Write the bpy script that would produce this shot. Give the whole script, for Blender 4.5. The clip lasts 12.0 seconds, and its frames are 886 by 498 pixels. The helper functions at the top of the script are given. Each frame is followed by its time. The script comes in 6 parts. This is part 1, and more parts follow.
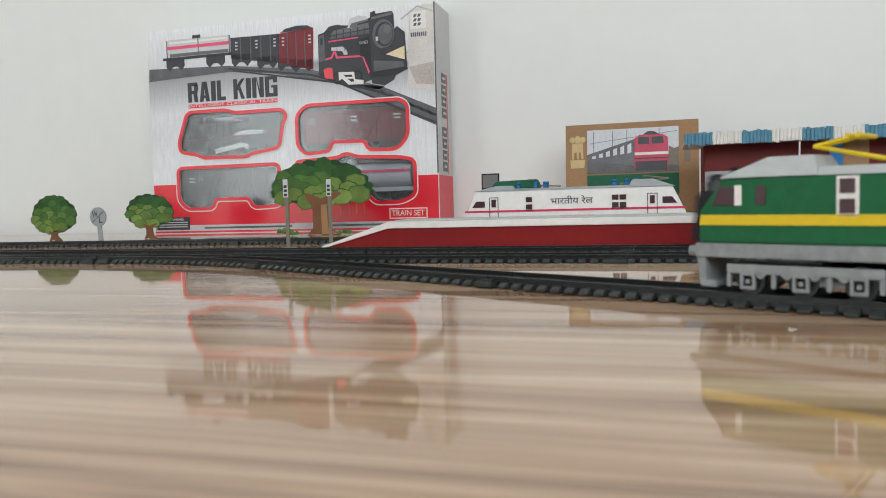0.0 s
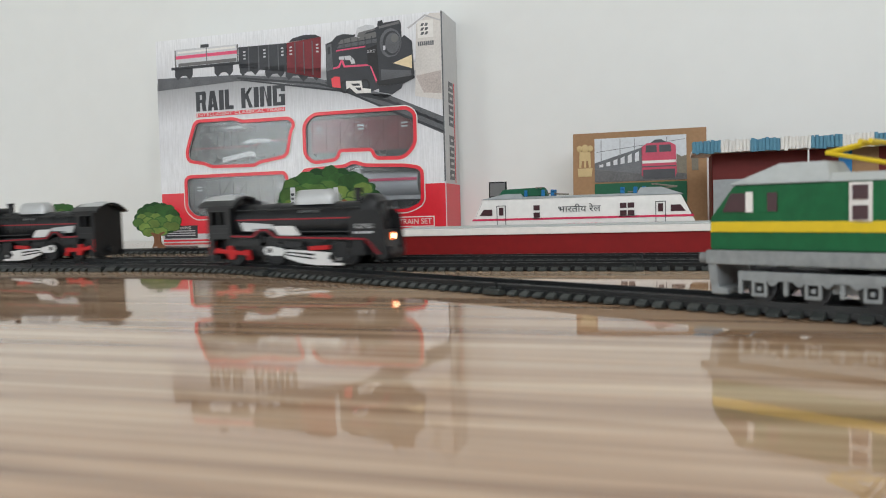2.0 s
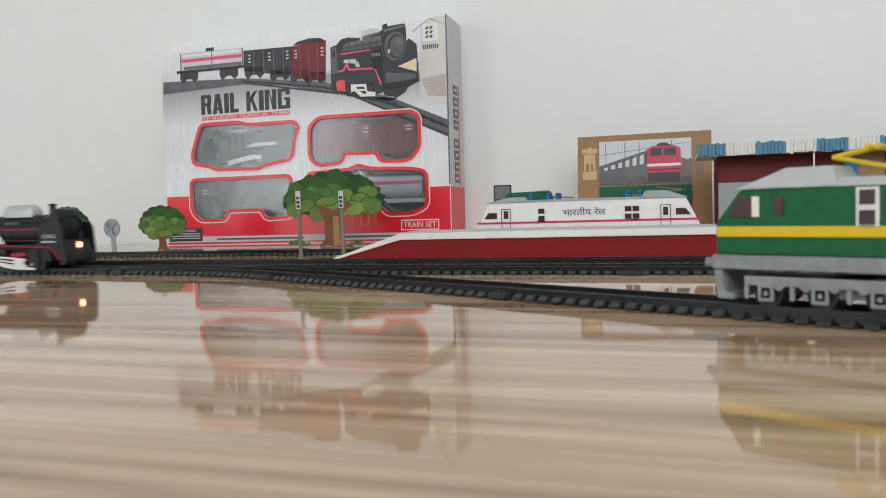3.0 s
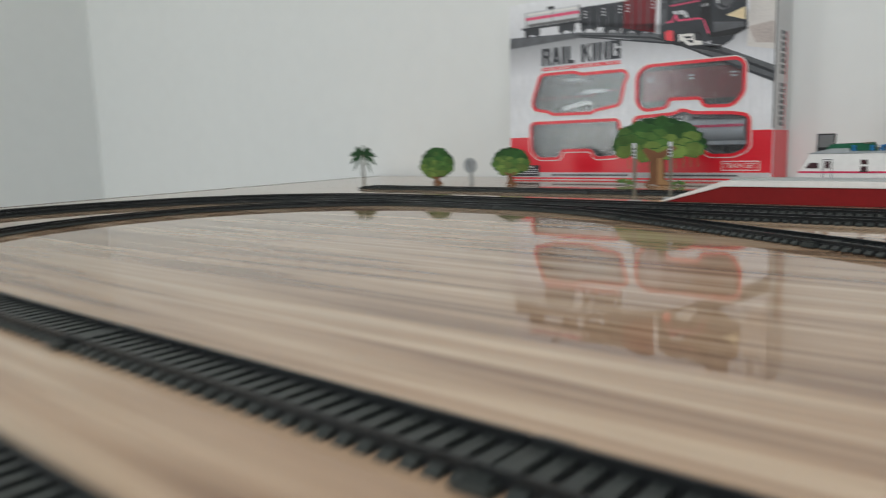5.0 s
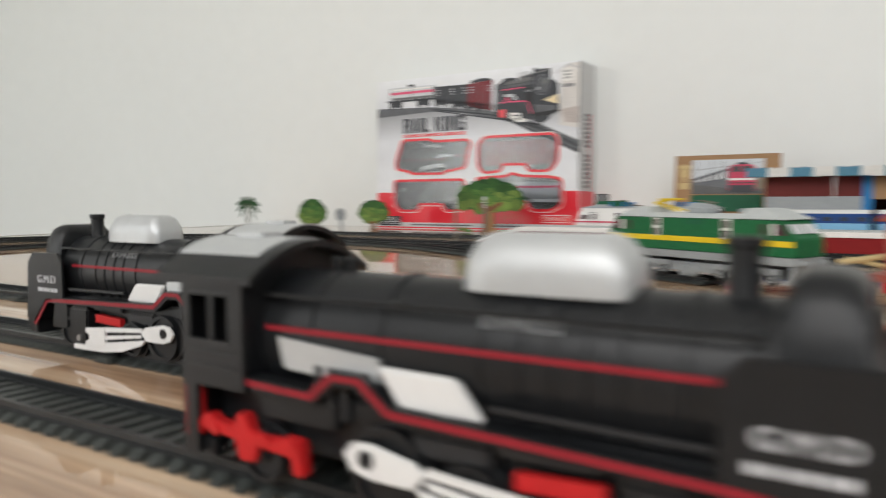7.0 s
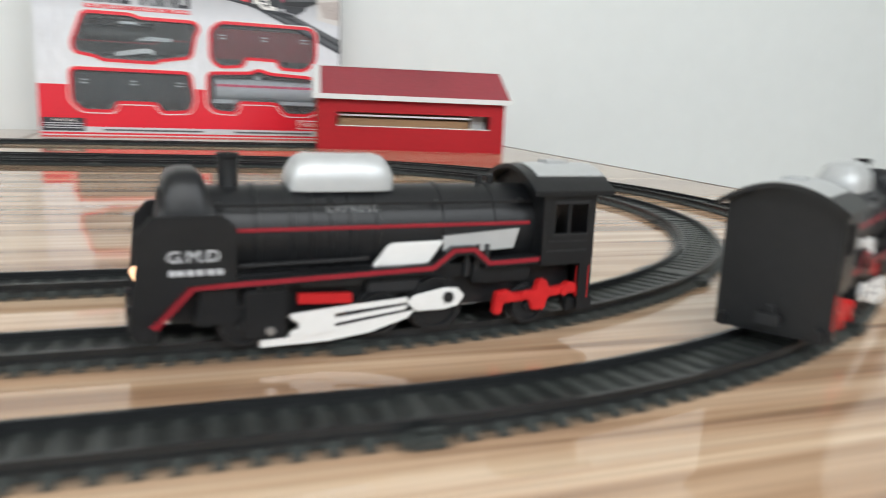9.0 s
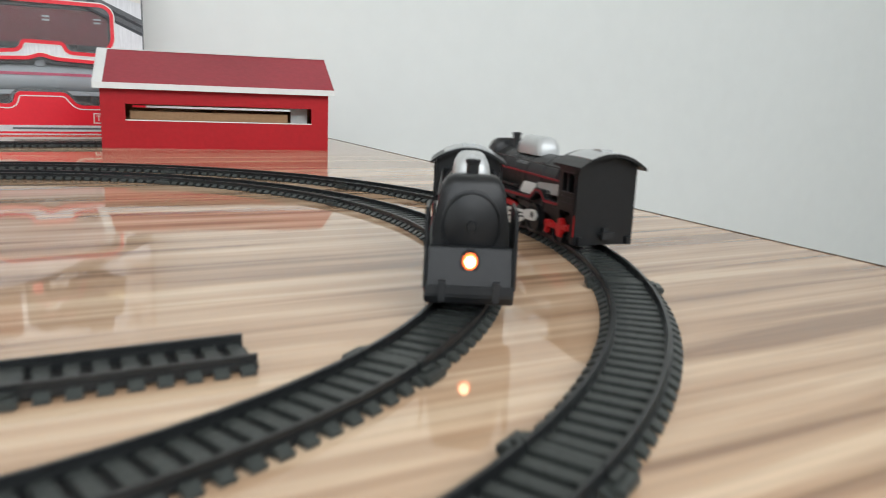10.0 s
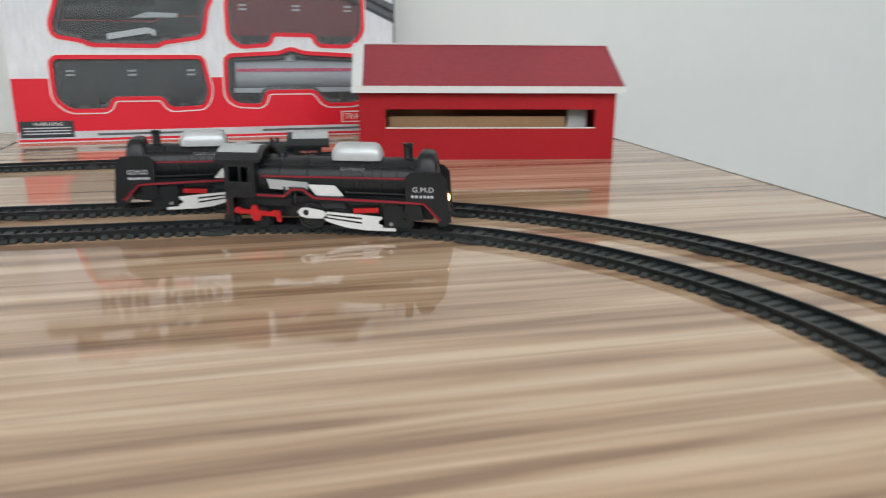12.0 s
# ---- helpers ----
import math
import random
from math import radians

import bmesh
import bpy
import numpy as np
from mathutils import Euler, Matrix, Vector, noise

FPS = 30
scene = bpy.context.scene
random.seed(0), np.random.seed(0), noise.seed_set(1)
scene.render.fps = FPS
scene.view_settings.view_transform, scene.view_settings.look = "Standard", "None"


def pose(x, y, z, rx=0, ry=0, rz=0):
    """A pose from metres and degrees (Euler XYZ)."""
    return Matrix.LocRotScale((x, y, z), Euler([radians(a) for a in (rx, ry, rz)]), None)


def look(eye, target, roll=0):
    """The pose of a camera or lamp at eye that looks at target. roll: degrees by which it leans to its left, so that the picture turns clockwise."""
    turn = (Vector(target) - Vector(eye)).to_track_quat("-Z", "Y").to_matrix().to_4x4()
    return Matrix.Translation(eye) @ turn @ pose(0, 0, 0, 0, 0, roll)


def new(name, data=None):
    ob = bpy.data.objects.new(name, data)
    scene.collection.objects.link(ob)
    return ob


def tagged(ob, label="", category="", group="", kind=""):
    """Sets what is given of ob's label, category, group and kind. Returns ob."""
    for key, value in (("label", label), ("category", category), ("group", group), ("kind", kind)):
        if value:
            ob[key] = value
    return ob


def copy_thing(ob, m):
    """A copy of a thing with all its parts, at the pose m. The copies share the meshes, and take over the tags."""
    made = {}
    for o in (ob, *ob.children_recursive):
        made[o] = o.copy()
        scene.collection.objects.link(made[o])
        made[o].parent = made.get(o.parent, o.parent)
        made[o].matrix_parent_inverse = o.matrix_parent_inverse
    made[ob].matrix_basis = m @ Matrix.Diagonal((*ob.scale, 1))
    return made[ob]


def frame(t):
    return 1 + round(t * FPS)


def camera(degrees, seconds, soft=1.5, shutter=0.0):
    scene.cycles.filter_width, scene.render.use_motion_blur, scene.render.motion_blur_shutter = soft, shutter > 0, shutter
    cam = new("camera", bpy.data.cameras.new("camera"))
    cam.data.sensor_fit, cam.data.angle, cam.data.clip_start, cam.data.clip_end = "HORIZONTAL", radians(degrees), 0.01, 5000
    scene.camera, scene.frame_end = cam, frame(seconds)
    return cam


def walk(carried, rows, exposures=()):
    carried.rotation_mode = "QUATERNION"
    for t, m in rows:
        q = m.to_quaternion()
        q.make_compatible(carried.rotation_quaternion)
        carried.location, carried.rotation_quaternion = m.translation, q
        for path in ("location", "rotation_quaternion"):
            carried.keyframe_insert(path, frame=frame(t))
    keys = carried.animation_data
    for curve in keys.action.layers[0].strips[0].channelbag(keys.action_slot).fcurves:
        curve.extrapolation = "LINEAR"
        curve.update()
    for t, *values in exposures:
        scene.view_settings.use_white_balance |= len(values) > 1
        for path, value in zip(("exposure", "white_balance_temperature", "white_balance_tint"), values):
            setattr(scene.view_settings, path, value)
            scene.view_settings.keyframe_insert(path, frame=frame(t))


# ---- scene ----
cam = camera(61.0, 12.0, soft=1.0, shutter=0.5)
PATH = [
    (0, (0.7745, -1.0097, 0.0479), (0.4891, -0.0539, -0.0240), -1.80),
    (0.5, (0.7753, -1.0107, 0.0476), (0.4892, -0.0549, -0.0202), -1.82),
    (1, (0.7739, -1.0102, 0.0468), (0.4877, -0.0541, -0.0160), -1.83),
    (1.5, (0.7746, -1.0099, 0.0475), (0.4872, -0.0542, -0.0163), -1.85),
    (2, (0.7731, -1.0089, 0.0470), (0.4798, -0.0547, -0.0126), -1.80),
    (2.5, (0.7734, -1.0078, 0.0477), (0.4744, -0.0552, -0.0076), -1.80),
    (2.7, (0.7726, -1.0083, 0.0472), (0.4746, -0.0553, -0.0075), -1.79),
    (4.5, (0.7765, -1.0340, 0.0700), (0.3268, -0.1336, -0.0530), -1.85),
    (5, (0.8190, -1.1670, 0.0790), (-0.4640, 0.3408, -0.2100), -2.00),
    (5.2, (0.8430, -1.2060, 0.0700), (0.1748, -0.4755, -0.0641), -2.07),
    (5.5, (0.8921, -1.2412, 0.0600), (0.2085, -0.5259, -0.0806), -1.54),
    (6, (0.9413, -1.2690, 0.0660), (0.2684, -0.5372, -0.0363), -0.91),
    (6.5, (0.9741, -1.2951, 0.0658), (0.3327, -0.5236, -0.0170), -0.66),
    (7, (1.0140, -1.3070, 0.0680), (-0.0680, 0.3690, -0.0720), -0.40),
    (7.5, (1.1340, -1.3400, 0.0720), (0.6320, 0.5840, -0.1460), 0.70),
    (7.7, (1.1960, -1.3520, 0.0735), (1.0399, -0.3725, -0.0542), 1.00),
    (9.3, (1.7366, -1.3377, 0.0825), (2.1313, -0.4425, -0.1219), 2.57),
    (9.5, (1.7538, -1.3232, 0.0850), (2.1829, -0.4440, -0.1191), 2.59),
    (10, (1.8031, -1.2598, 0.0883), (2.2634, -0.3969, -0.1207), 2.39),
    (10.5, (1.8198, -1.2123, 0.0916), (2.2732, -0.3503, -0.1349), 1.60),
    (11, (1.7728, -1.2184, 0.1173), (2.1218, -0.3106, -0.1152), -1.36),
    (11.2, (1.7778, -1.1796, 0.1320), (2.1303, -0.2759, -0.1110), -0.68),
    (11.5, (1.7810, -1.1198, 0.1269), (2.1067, -0.2079, -0.1227), -0.36),
    (11.8, (1.7643, -1.0802, 0.1364), (2.0354, -0.1577, -0.1382), 0.28),
    (12, (1.7651, -1.0529, 0.1303), (1.9888, -0.1174, -0.1432), 0.46),
]
EXPOSURES = [(0, -0.12, 6550, 10), (2.7, -0.14, 6550, 10), (4.5, -0.1, 6550, 9), (5.0, -0.38, 6500, 9), (5.5, 0.06, 6600, 9), (6.0, 0.0, 6650, 11), (6.5, 0.04, 6700, 11), (7.2, -0.1, 6900, 12), (7.7, 0.0, 6900, 12), (9.3, 0.24, 6500, 9), (10.0, 0.18, 6500, 9), (10.5, 0.10, 6450, 10), (11.0, 0.06, 6500, 10), (12, -0.01, 6450, 9)]
walk(cam, [(t, look(eye, target, roll)) for t, eye, target, roll in PATH], EXPOSURES)
cam.data.dof.use_dof = True
cam.data.dof.focus_distance = 0.85
cam.data.dof.aperture_fstop = 21.0

# ---- light: an overcast window and an open balcony door behind the viewer ----
world = bpy.data.worlds.new("world")
scene.world = world
world.use_nodes = True
wn = world.node_tree.nodes
sky = wn.new("ShaderNodeTexSky")
sky.sky_type, sky.sun_disc = "NISHITA", False
sky.sun_elevation, sky.sun_rotation = radians(40), radians(180)
world.node_tree.links.new(sky.outputs[0], wn["Background"].inputs[0])
wn["Background"].inputs[1].default_value = 0.1
WIN_LIGHT = bpy.data.lights.new("window_light", "AREA")
WIN_LIGHT.shape, WIN_LIGHT.size, WIN_LIGHT.size_y = "RECTANGLE", 3.5, 1.25
WIN_LIGHT.energy, WIN_LIGHT.color = 53.0, (0.95, 0.985, 1.0)
new("window_light", WIN_LIGHT).matrix_world = look((1.65, -2.80, 1.36), (1.65, 0.0, 0.0))
DOOR_LIGHT = bpy.data.lights.new("door_light", "AREA")
DOOR_LIGHT.shape, DOOR_LIGHT.size, DOOR_LIGHT.size_y = "RECTANGLE", 0.8, 1.9
DOOR_LIGHT.energy, DOOR_LIGHT.color = 17.0, (0.95, 0.985, 1.0)
new("door_light", DOOR_LIGHT).matrix_world = look((-1.32, -2.84, 0.30), (-1.2, 0.0, 0.3))


# ---- materials ----
def mat(name, color, rough=0.5, metal=0.0, vary=0.12, grain=60.0, bump=0.0, glow=0.0, coat=0.0, rand=0.0):
    m = bpy.data.materials.new(name)
    m.use_nodes = True
    nt = m.node_tree
    n, l = nt.nodes, nt.links
    p = n["Principled BSDF"]
    p.inputs["Roughness"].default_value, p.inputs["Metallic"].default_value = rough, metal
    p.inputs["Specular IOR Level"].default_value = 0.3
    p.inputs["Coat Weight"].default_value, p.inputs["Coat Roughness"].default_value = coat, 0.12
    tc = n.new("ShaderNodeTexCoord")
    a, b = n.new("ShaderNodeTexNoise"), n.new("ShaderNodeTexNoise")
    for node, s in ((a, grain * 0.2), (b, grain * 4)):
        node.inputs["Scale"].default_value, node.inputs["Detail"].default_value = s, 3.0
        l.new(tc.outputs["Object"], node.inputs["Vector"])
    mx = n.new("ShaderNodeMath")
    mx.operation = "ADD"
    l.new(a.outputs[0], mx.inputs[0]), l.new(b.outputs[0], mx.inputs[1])
    src = mx.outputs[0]
    if rand:
        geo, mul, ad = n.new("ShaderNodeNewGeometry"), n.new("ShaderNodeMath"), n.new("ShaderNodeMath")
        mul.operation, ad.operation = "MULTIPLY_ADD", "ADD"
        mul.inputs[1].default_value, mul.inputs[2].default_value = rand, -rand / 2
        l.new(geo.outputs["Random Per Island"], mul.inputs[0])
        l.new(mul.outputs[0], ad.inputs[0]), l.new(src, ad.inputs[1])
        src = ad.outputs[0]
    mp = n.new("ShaderNodeMapRange")
    mp.inputs[1].default_value, mp.inputs[2].default_value = 0.6, 1.4
    mp.inputs[3].default_value, mp.inputs[4].default_value = 1 - vary, 1 + vary
    l.new(src, mp.inputs[0])
    mul = n.new("ShaderNodeVectorMath")
    mul.operation = "SCALE"
    mul.inputs[0].default_value = color
    l.new(mp.outputs[0], mul.inputs["Scale"])
    l.new(mul.outputs[0], p.inputs["Base Color"])
    if bump:
        bp = n.new("ShaderNodeBump")
        bp.inputs["Strength"].default_value, bp.inputs["Distance"].default_value = bump, 0.001
        l.new(b.outputs[0], bp.inputs["Height"]), l.new(bp.outputs[0], p.inputs["Normal"])
    if glow:
        p.inputs["Emission Color"].default_value = (*color, 1)
        p.inputs["Emission Strength"].default_value = glow
    return m


def wood_laminate():
    m = bpy.data.materials.new("glossy_wood_laminate")
    m.use_nodes = True
    n, l = m.node_tree.nodes, m.node_tree.links
    p = n["Principled BSDF"]
    tc = n.new("ShaderNodeTexCoord")

    def streaks(sx, sy, detail, dist, off):
        mp, t = n.new("ShaderNodeMapping"), n.new("ShaderNodeTexNoise")
        mp.inputs["Scale"].default_value, mp.inputs["Location"].default_value = (sx, sy, 1), (off, off * 2, 0)
        t.inputs["Scale"].default_value, t.inputs["Detail"].default_value, t.inputs["Distortion"].default_value = 1.0, detail, dist
        l.new(tc.outputs["Object"], mp.inputs[0]), l.new(mp.outputs[0], t.inputs["Vector"])
        return t.outputs[0]

    big, mid, fine = streaks(1.3, 24, 3, 0.5, 3.1), streaks(2.6, 66, 6, 0.7, 7.7), streaks(9, 420, 3, 0.2, 1.3)
    ramp = n.new("ShaderNodeValToRGB")
    e = ramp.color_ramp.elements
    e[0].position, e[0].color = 0.41, (0.300, 0.182, 0.112, 1)
    e[1].position, e[1].color = 0.60, (0.680, 0.505, 0.352, 1)
    k = e.new(0.465)
    k.color = (0.470, 0.305, 0.192, 1)
    k = e.new(0.53)
    k.color = (0.565, 0.390, 0.258, 1)
    mix = n.new("ShaderNodeMath")
    mix.operation = "MULTIPLY_ADD"
    mix.inputs[1].default_value = 0.58
    l.new(mid, mix.inputs[0])
    half = n.new("ShaderNodeMath")
    half.operation = "MULTIPLY"
    half.inputs[1].default_value = 0.42
    l.new(big, half.inputs[0]), l.new(half.outputs[0], mix.inputs[2])
    l.new(mix.outputs[0], ramp.inputs[0])
    rng = n.new("ShaderNodeMapRange")
    rng.inputs[1].default_value, rng.inputs[2].default_value, rng.inputs[3].default_value, rng.inputs[4].default_value = 0.3, 0.7, 0.86, 1.11
    l.new(fine, rng.inputs[0])
    sc = n.new("ShaderNodeVectorMath")
    sc.operation = "SCALE"
    l.new(ramp.outputs[0], sc.inputs[0]), l.new(rng.outputs[0], sc.inputs["Scale"])
    l.new(sc.outputs[0], p.inputs["Base Color"])
    p.inputs["Roughness"].default_value = 0.04
    p.inputs["Specular IOR Level"].default_value = 0.55
    wav = n.new("ShaderNodeTexNoise")
    wav.inputs["Scale"].default_value = 22.0
    l.new(tc.outputs["Object"], wav.inputs["Vector"])
    bp = n.new("ShaderNodeBump")
    bp.inputs["Strength"].default_value, bp.inputs["Distance"].default_value = 0.035, 0.002
    l.new(wav.outputs[0], bp.inputs["Height"]), l.new(bp.outputs[0], p.inputs["Normal"])
    return m


def clear_plastic():
    m = bpy.data.materials.new("clear_plastic_film")
    m.use_nodes = True
    nt = m.node_tree
    n, l = nt.nodes, nt.links
    out, tr, gl, mx = n["Material Output"], n.new("ShaderNodeBsdfTransparent"), n.new("ShaderNodeBsdfGlossy"), n.new("ShaderNodeMixShader")
    tr.inputs[0].default_value = (0.86, 0.88, 0.89, 1)
    gl.inputs["Roughness"].default_value = 0.15
    # small white diffuse share imitates the pale haze of reflections on the film
    df, hz = n.new("ShaderNodeBsdfDiffuse"), n.new("ShaderNodeMixShader")
    df.inputs[0].default_value, hz.inputs[0].default_value = (0.9, 0.92, 0.94, 1), 0.03
    fr, ad = n.new("ShaderNodeFresnel"), n.new("ShaderNodeMath")
    ad.operation, ad.inputs[1].default_value = "ADD", 0.012
    wv, bp = n.new("ShaderNodeTexNoise"), n.new("ShaderNodeBump")
    wv.inputs["Scale"].default_value = 28.0
    bp.inputs["Strength"].default_value, bp.inputs["Distance"].default_value = 0.2, 0.004
    tc = n.new("ShaderNodeTexCoord")
    l.new(tc.outputs["Object"], wv.inputs["Vector"]), l.new(wv.outputs[0], bp.inputs["Height"]), l.new(bp.outputs[0], gl.inputs["Normal"])
    l.new(fr.outputs[0], ad.inputs[0]), l.new(ad.outputs[0], mx.inputs[0])
    l.new(tr.outputs[0], mx.inputs[1]), l.new(gl.outputs[0], mx.inputs[2])
    l.new(mx.outputs[0], hz.inputs[1]), l.new(df.outputs[0], hz.inputs[2]), l.new(hz.outputs[0], out.inputs[0])
    return m


M = dict(
    wall=mat("white_wall_paint", (0.80, 0.815, 0.80), 0.6, vary=0.02, grain=6, bump=0.05),
    ceil=mat("ceiling_paint", (0.82, 0.82, 0.81), 0.8, vary=0.03, grain=4),
    floor=mat("floor_tile", (0.45, 0.42, 0.38), 0.35, vary=0.1, grain=5),
    table=wood_laminate(),
    edge=mat("dark_edge_band", (0.09, 0.06, 0.045), 0.4),
    rail=mat("black_track_plastic", (0.014, 0.0155, 0.0165), 0.30, vary=0.25, bump=0.1),
    sleeper=mat("dark_sleeper_plastic", (0.036, 0.041, 0.039), 0.40, vary=0.3, grain=90, bump=0.2),
    black=mat("black_loco_plastic", (0.010, 0.011, 0.0125), 0.38, vary=0.2, grain=80, bump=0.08),
    grey=mat("dark_grey_plastic", (0.026, 0.027, 0.029), 0.4, vary=0.2),
    silver=mat("silver_paint", (0.50, 0.515, 0.52), 0.38, 0.35, vary=0.06),
    white=mat("white_plastic", (0.72, 0.72, 0.71), 0.4, vary=0.05),
    redp=mat("red_plastic", (0.52, 0.018, 0.02), 0.4, vary=0.12),
    redline=mat("red_paint_line", (0.27, 0.015, 0.025), 0.45),
    lamp=mat("lit_headlamp", (1.0, 0.16, 0.035), 0.4, glow=2.4),
    lens=mat("lamp_core", (1.0, 0.60, 0.34), 0.4, glow=7.0),
    dark=mat("dark_opening", (0.012, 0.012, 0.013), 0.6),
    steel=mat("worn_steel", (0.45, 0.45, 0.45), 0.35, 0.8),
    redcard=mat("deep_red_painted_card", (0.38, 0.007, 0.013), 0.42, vary=0.12, grain=40, bump=0.15),
    platred=mat("dark_red_painted_card", (0.205, 0.003, 0.004), 0.55, vary=0.12, grain=40, bump=0.12),
    redroof=mat("red_shed_roof", (0.30, 0.03, 0.045), 0.45, vary=0.15, grain=40, bump=0.15),
    whitecard=mat("white_card", (0.80, 0.78, 0.75), 0.55, vary=0.08, grain=40, bump=0.15),
    greypaint=mat("grey_painted_card", (0.34, 0.365, 0.375), 0.5, vary=0.12, grain=50, bump=0.2),
    skirtgrey=mat("worn_grey_card", (0.27, 0.29, 0.295), 0.5, vary=0.25, grain=60, bump=0.25),
    paleroof=mat("pale_roof_paint", (0.45, 0.475, 0.47), 0.5, vary=0.1, grain=50, bump=0.15),
    green=mat("green_painted_card", (0.006, 0.118, 0.040), 0.5, vary=0.2, grain=50, bump=0.2),
    yellow=mat("yellow_stripe", (0.72, 0.52, 0.02), 0.5, vary=0.08),
    kraft=mat("brown_cardboard", (0.36, 0.215, 0.115), 0.8, vary=0.12, grain=60, bump=0.25),
    bluep=mat("blue_clip", (0.02, 0.19, 0.45), 0.4),
    navy=mat("navy_coach_paint", (0.012, 0.06, 0.22), 0.4),
    skyb=mat("sky_blue_paint", (0.22, 0.47, 0.68), 0.4),
    teal=mat("teal_crepe", (0.11, 0.27, 0.37), 0.7, vary=0.12, bump=0.2),
    crepe=mat("white_crepe", (0.76, 0.74, 0.70), 0.75, vary=0.08, bump=0.2),
    # maroon deepened so the colour carries the shade under the station awning
    maroon=mat("shade_deepened_maroon_card", (0.135, 0.016, 0.013), 0.55, vary=0.12),
    ink=mat("printed_dark_ink", (0.045, 0.048, 0.055), 0.35, vary=0.3, grain=200),
    ink2=mat("printed_grey_ink", (0.12, 0.125, 0.135), 0.35, vary=0.4, grain=160),
    inkred=mat("printed_maroon_ink", (0.20, 0.022, 0.03), 0.35, vary=0.3, grain=160),
    lettergrey=mat("pale_grey_lettering", (0.30, 0.31, 0.32), 0.5),
    ink3=mat("faded_grey_lettering", (0.16, 0.16, 0.16), 0.5),
    boxred=mat("glossy_red_print", (0.78, 0.014, 0.034), 0.28, vary=0.05),
    stripered=mat("crimson_stripe_paint", (0.62, 0.035, 0.10), 0.45, vary=0.1),
    pink=mat("printed_pink_ink", (0.78, 0.10, 0.20), 0.35),
    cream=mat("printed_cream_ink", (0.80, 0.66, 0.42), 0.35, vary=0.1),
    palegrey=mat("printed_silver_ink", (0.60, 0.61, 0.63), 0.32, vary=0.15, grain=120),
    khakipale=mat("printed_faded_brown_ink", (0.50, 0.44, 0.41), 0.35, vary=0.3, grain=110),
    ink3pale=mat("printed_pale_grey_ink", (0.52, 0.51, 0.52), 0.35, vary=0.2, grain=110),
    beige=mat("printed_beige_ink", (0.66, 0.63, 0.60), 0.35, vary=0.14, grain=90),
    film=clear_plastic(),
    leaf=mat("printed_leaf_green", (0.075, 0.165, 0.034), 0.55, vary=0.4, grain=260, rand=0.6),
    leafmid=mat("printed_leaf_mid_green", (0.030, 0.105, 0.022), 0.55, vary=0.4, grain=260, rand=0.5),
    leaflight=mat("printed_leaf_yellow_green", (0.150, 0.235, 0.050), 0.55, vary=0.4, grain=260, rand=0.5),
    leafdark=mat("printed_leaf_shade", (0.014, 0.060, 0.016), 0.6, vary=0.3, grain=160),
    bark=mat("printed_bark", (0.19, 0.085, 0.04), 0.6, vary=0.3, grain=200),
    barklight=mat("printed_tan_bark", (0.36, 0.20, 0.09), 0.6, vary=0.3, grain=200),
    tan=mat("tan_sticker", (0.58, 0.44, 0.22), 0.5, vary=0.15, grain=300),
    khaki=mat("weathered_post", (0.20, 0.18, 0.14), 0.6, vary=0.2, grain=120),
    window=mat("dark_window_card", (0.06, 0.025, 0.03), 0.3),
    photosky=mat("photo_sky", (0.58, 0.61, 0.64), 0.3, vary=0.12, grain=70),
    photoland=mat("photo_ground", (0.10, 0.10, 0.10), 0.3, vary=0.5, grain=150),
    photored=mat("photo_red", (0.50, 0.04, 0.09), 0.3, vary=0.2, grain=150),
    orange=mat("flag_orange", (0.75, 0.20, 0.05), 0.5),
    flaggreen=mat("flag_green", (0.03, 0.25, 0.05), 0.5),
    cloth=mat("dark_green_card", (0.012, 0.11, 0.055), 0.6, vary=0.15),
    crane=mat("oxide_red_plastic", (0.33, 0.075, 0.055), 0.5, vary=0.15),
)


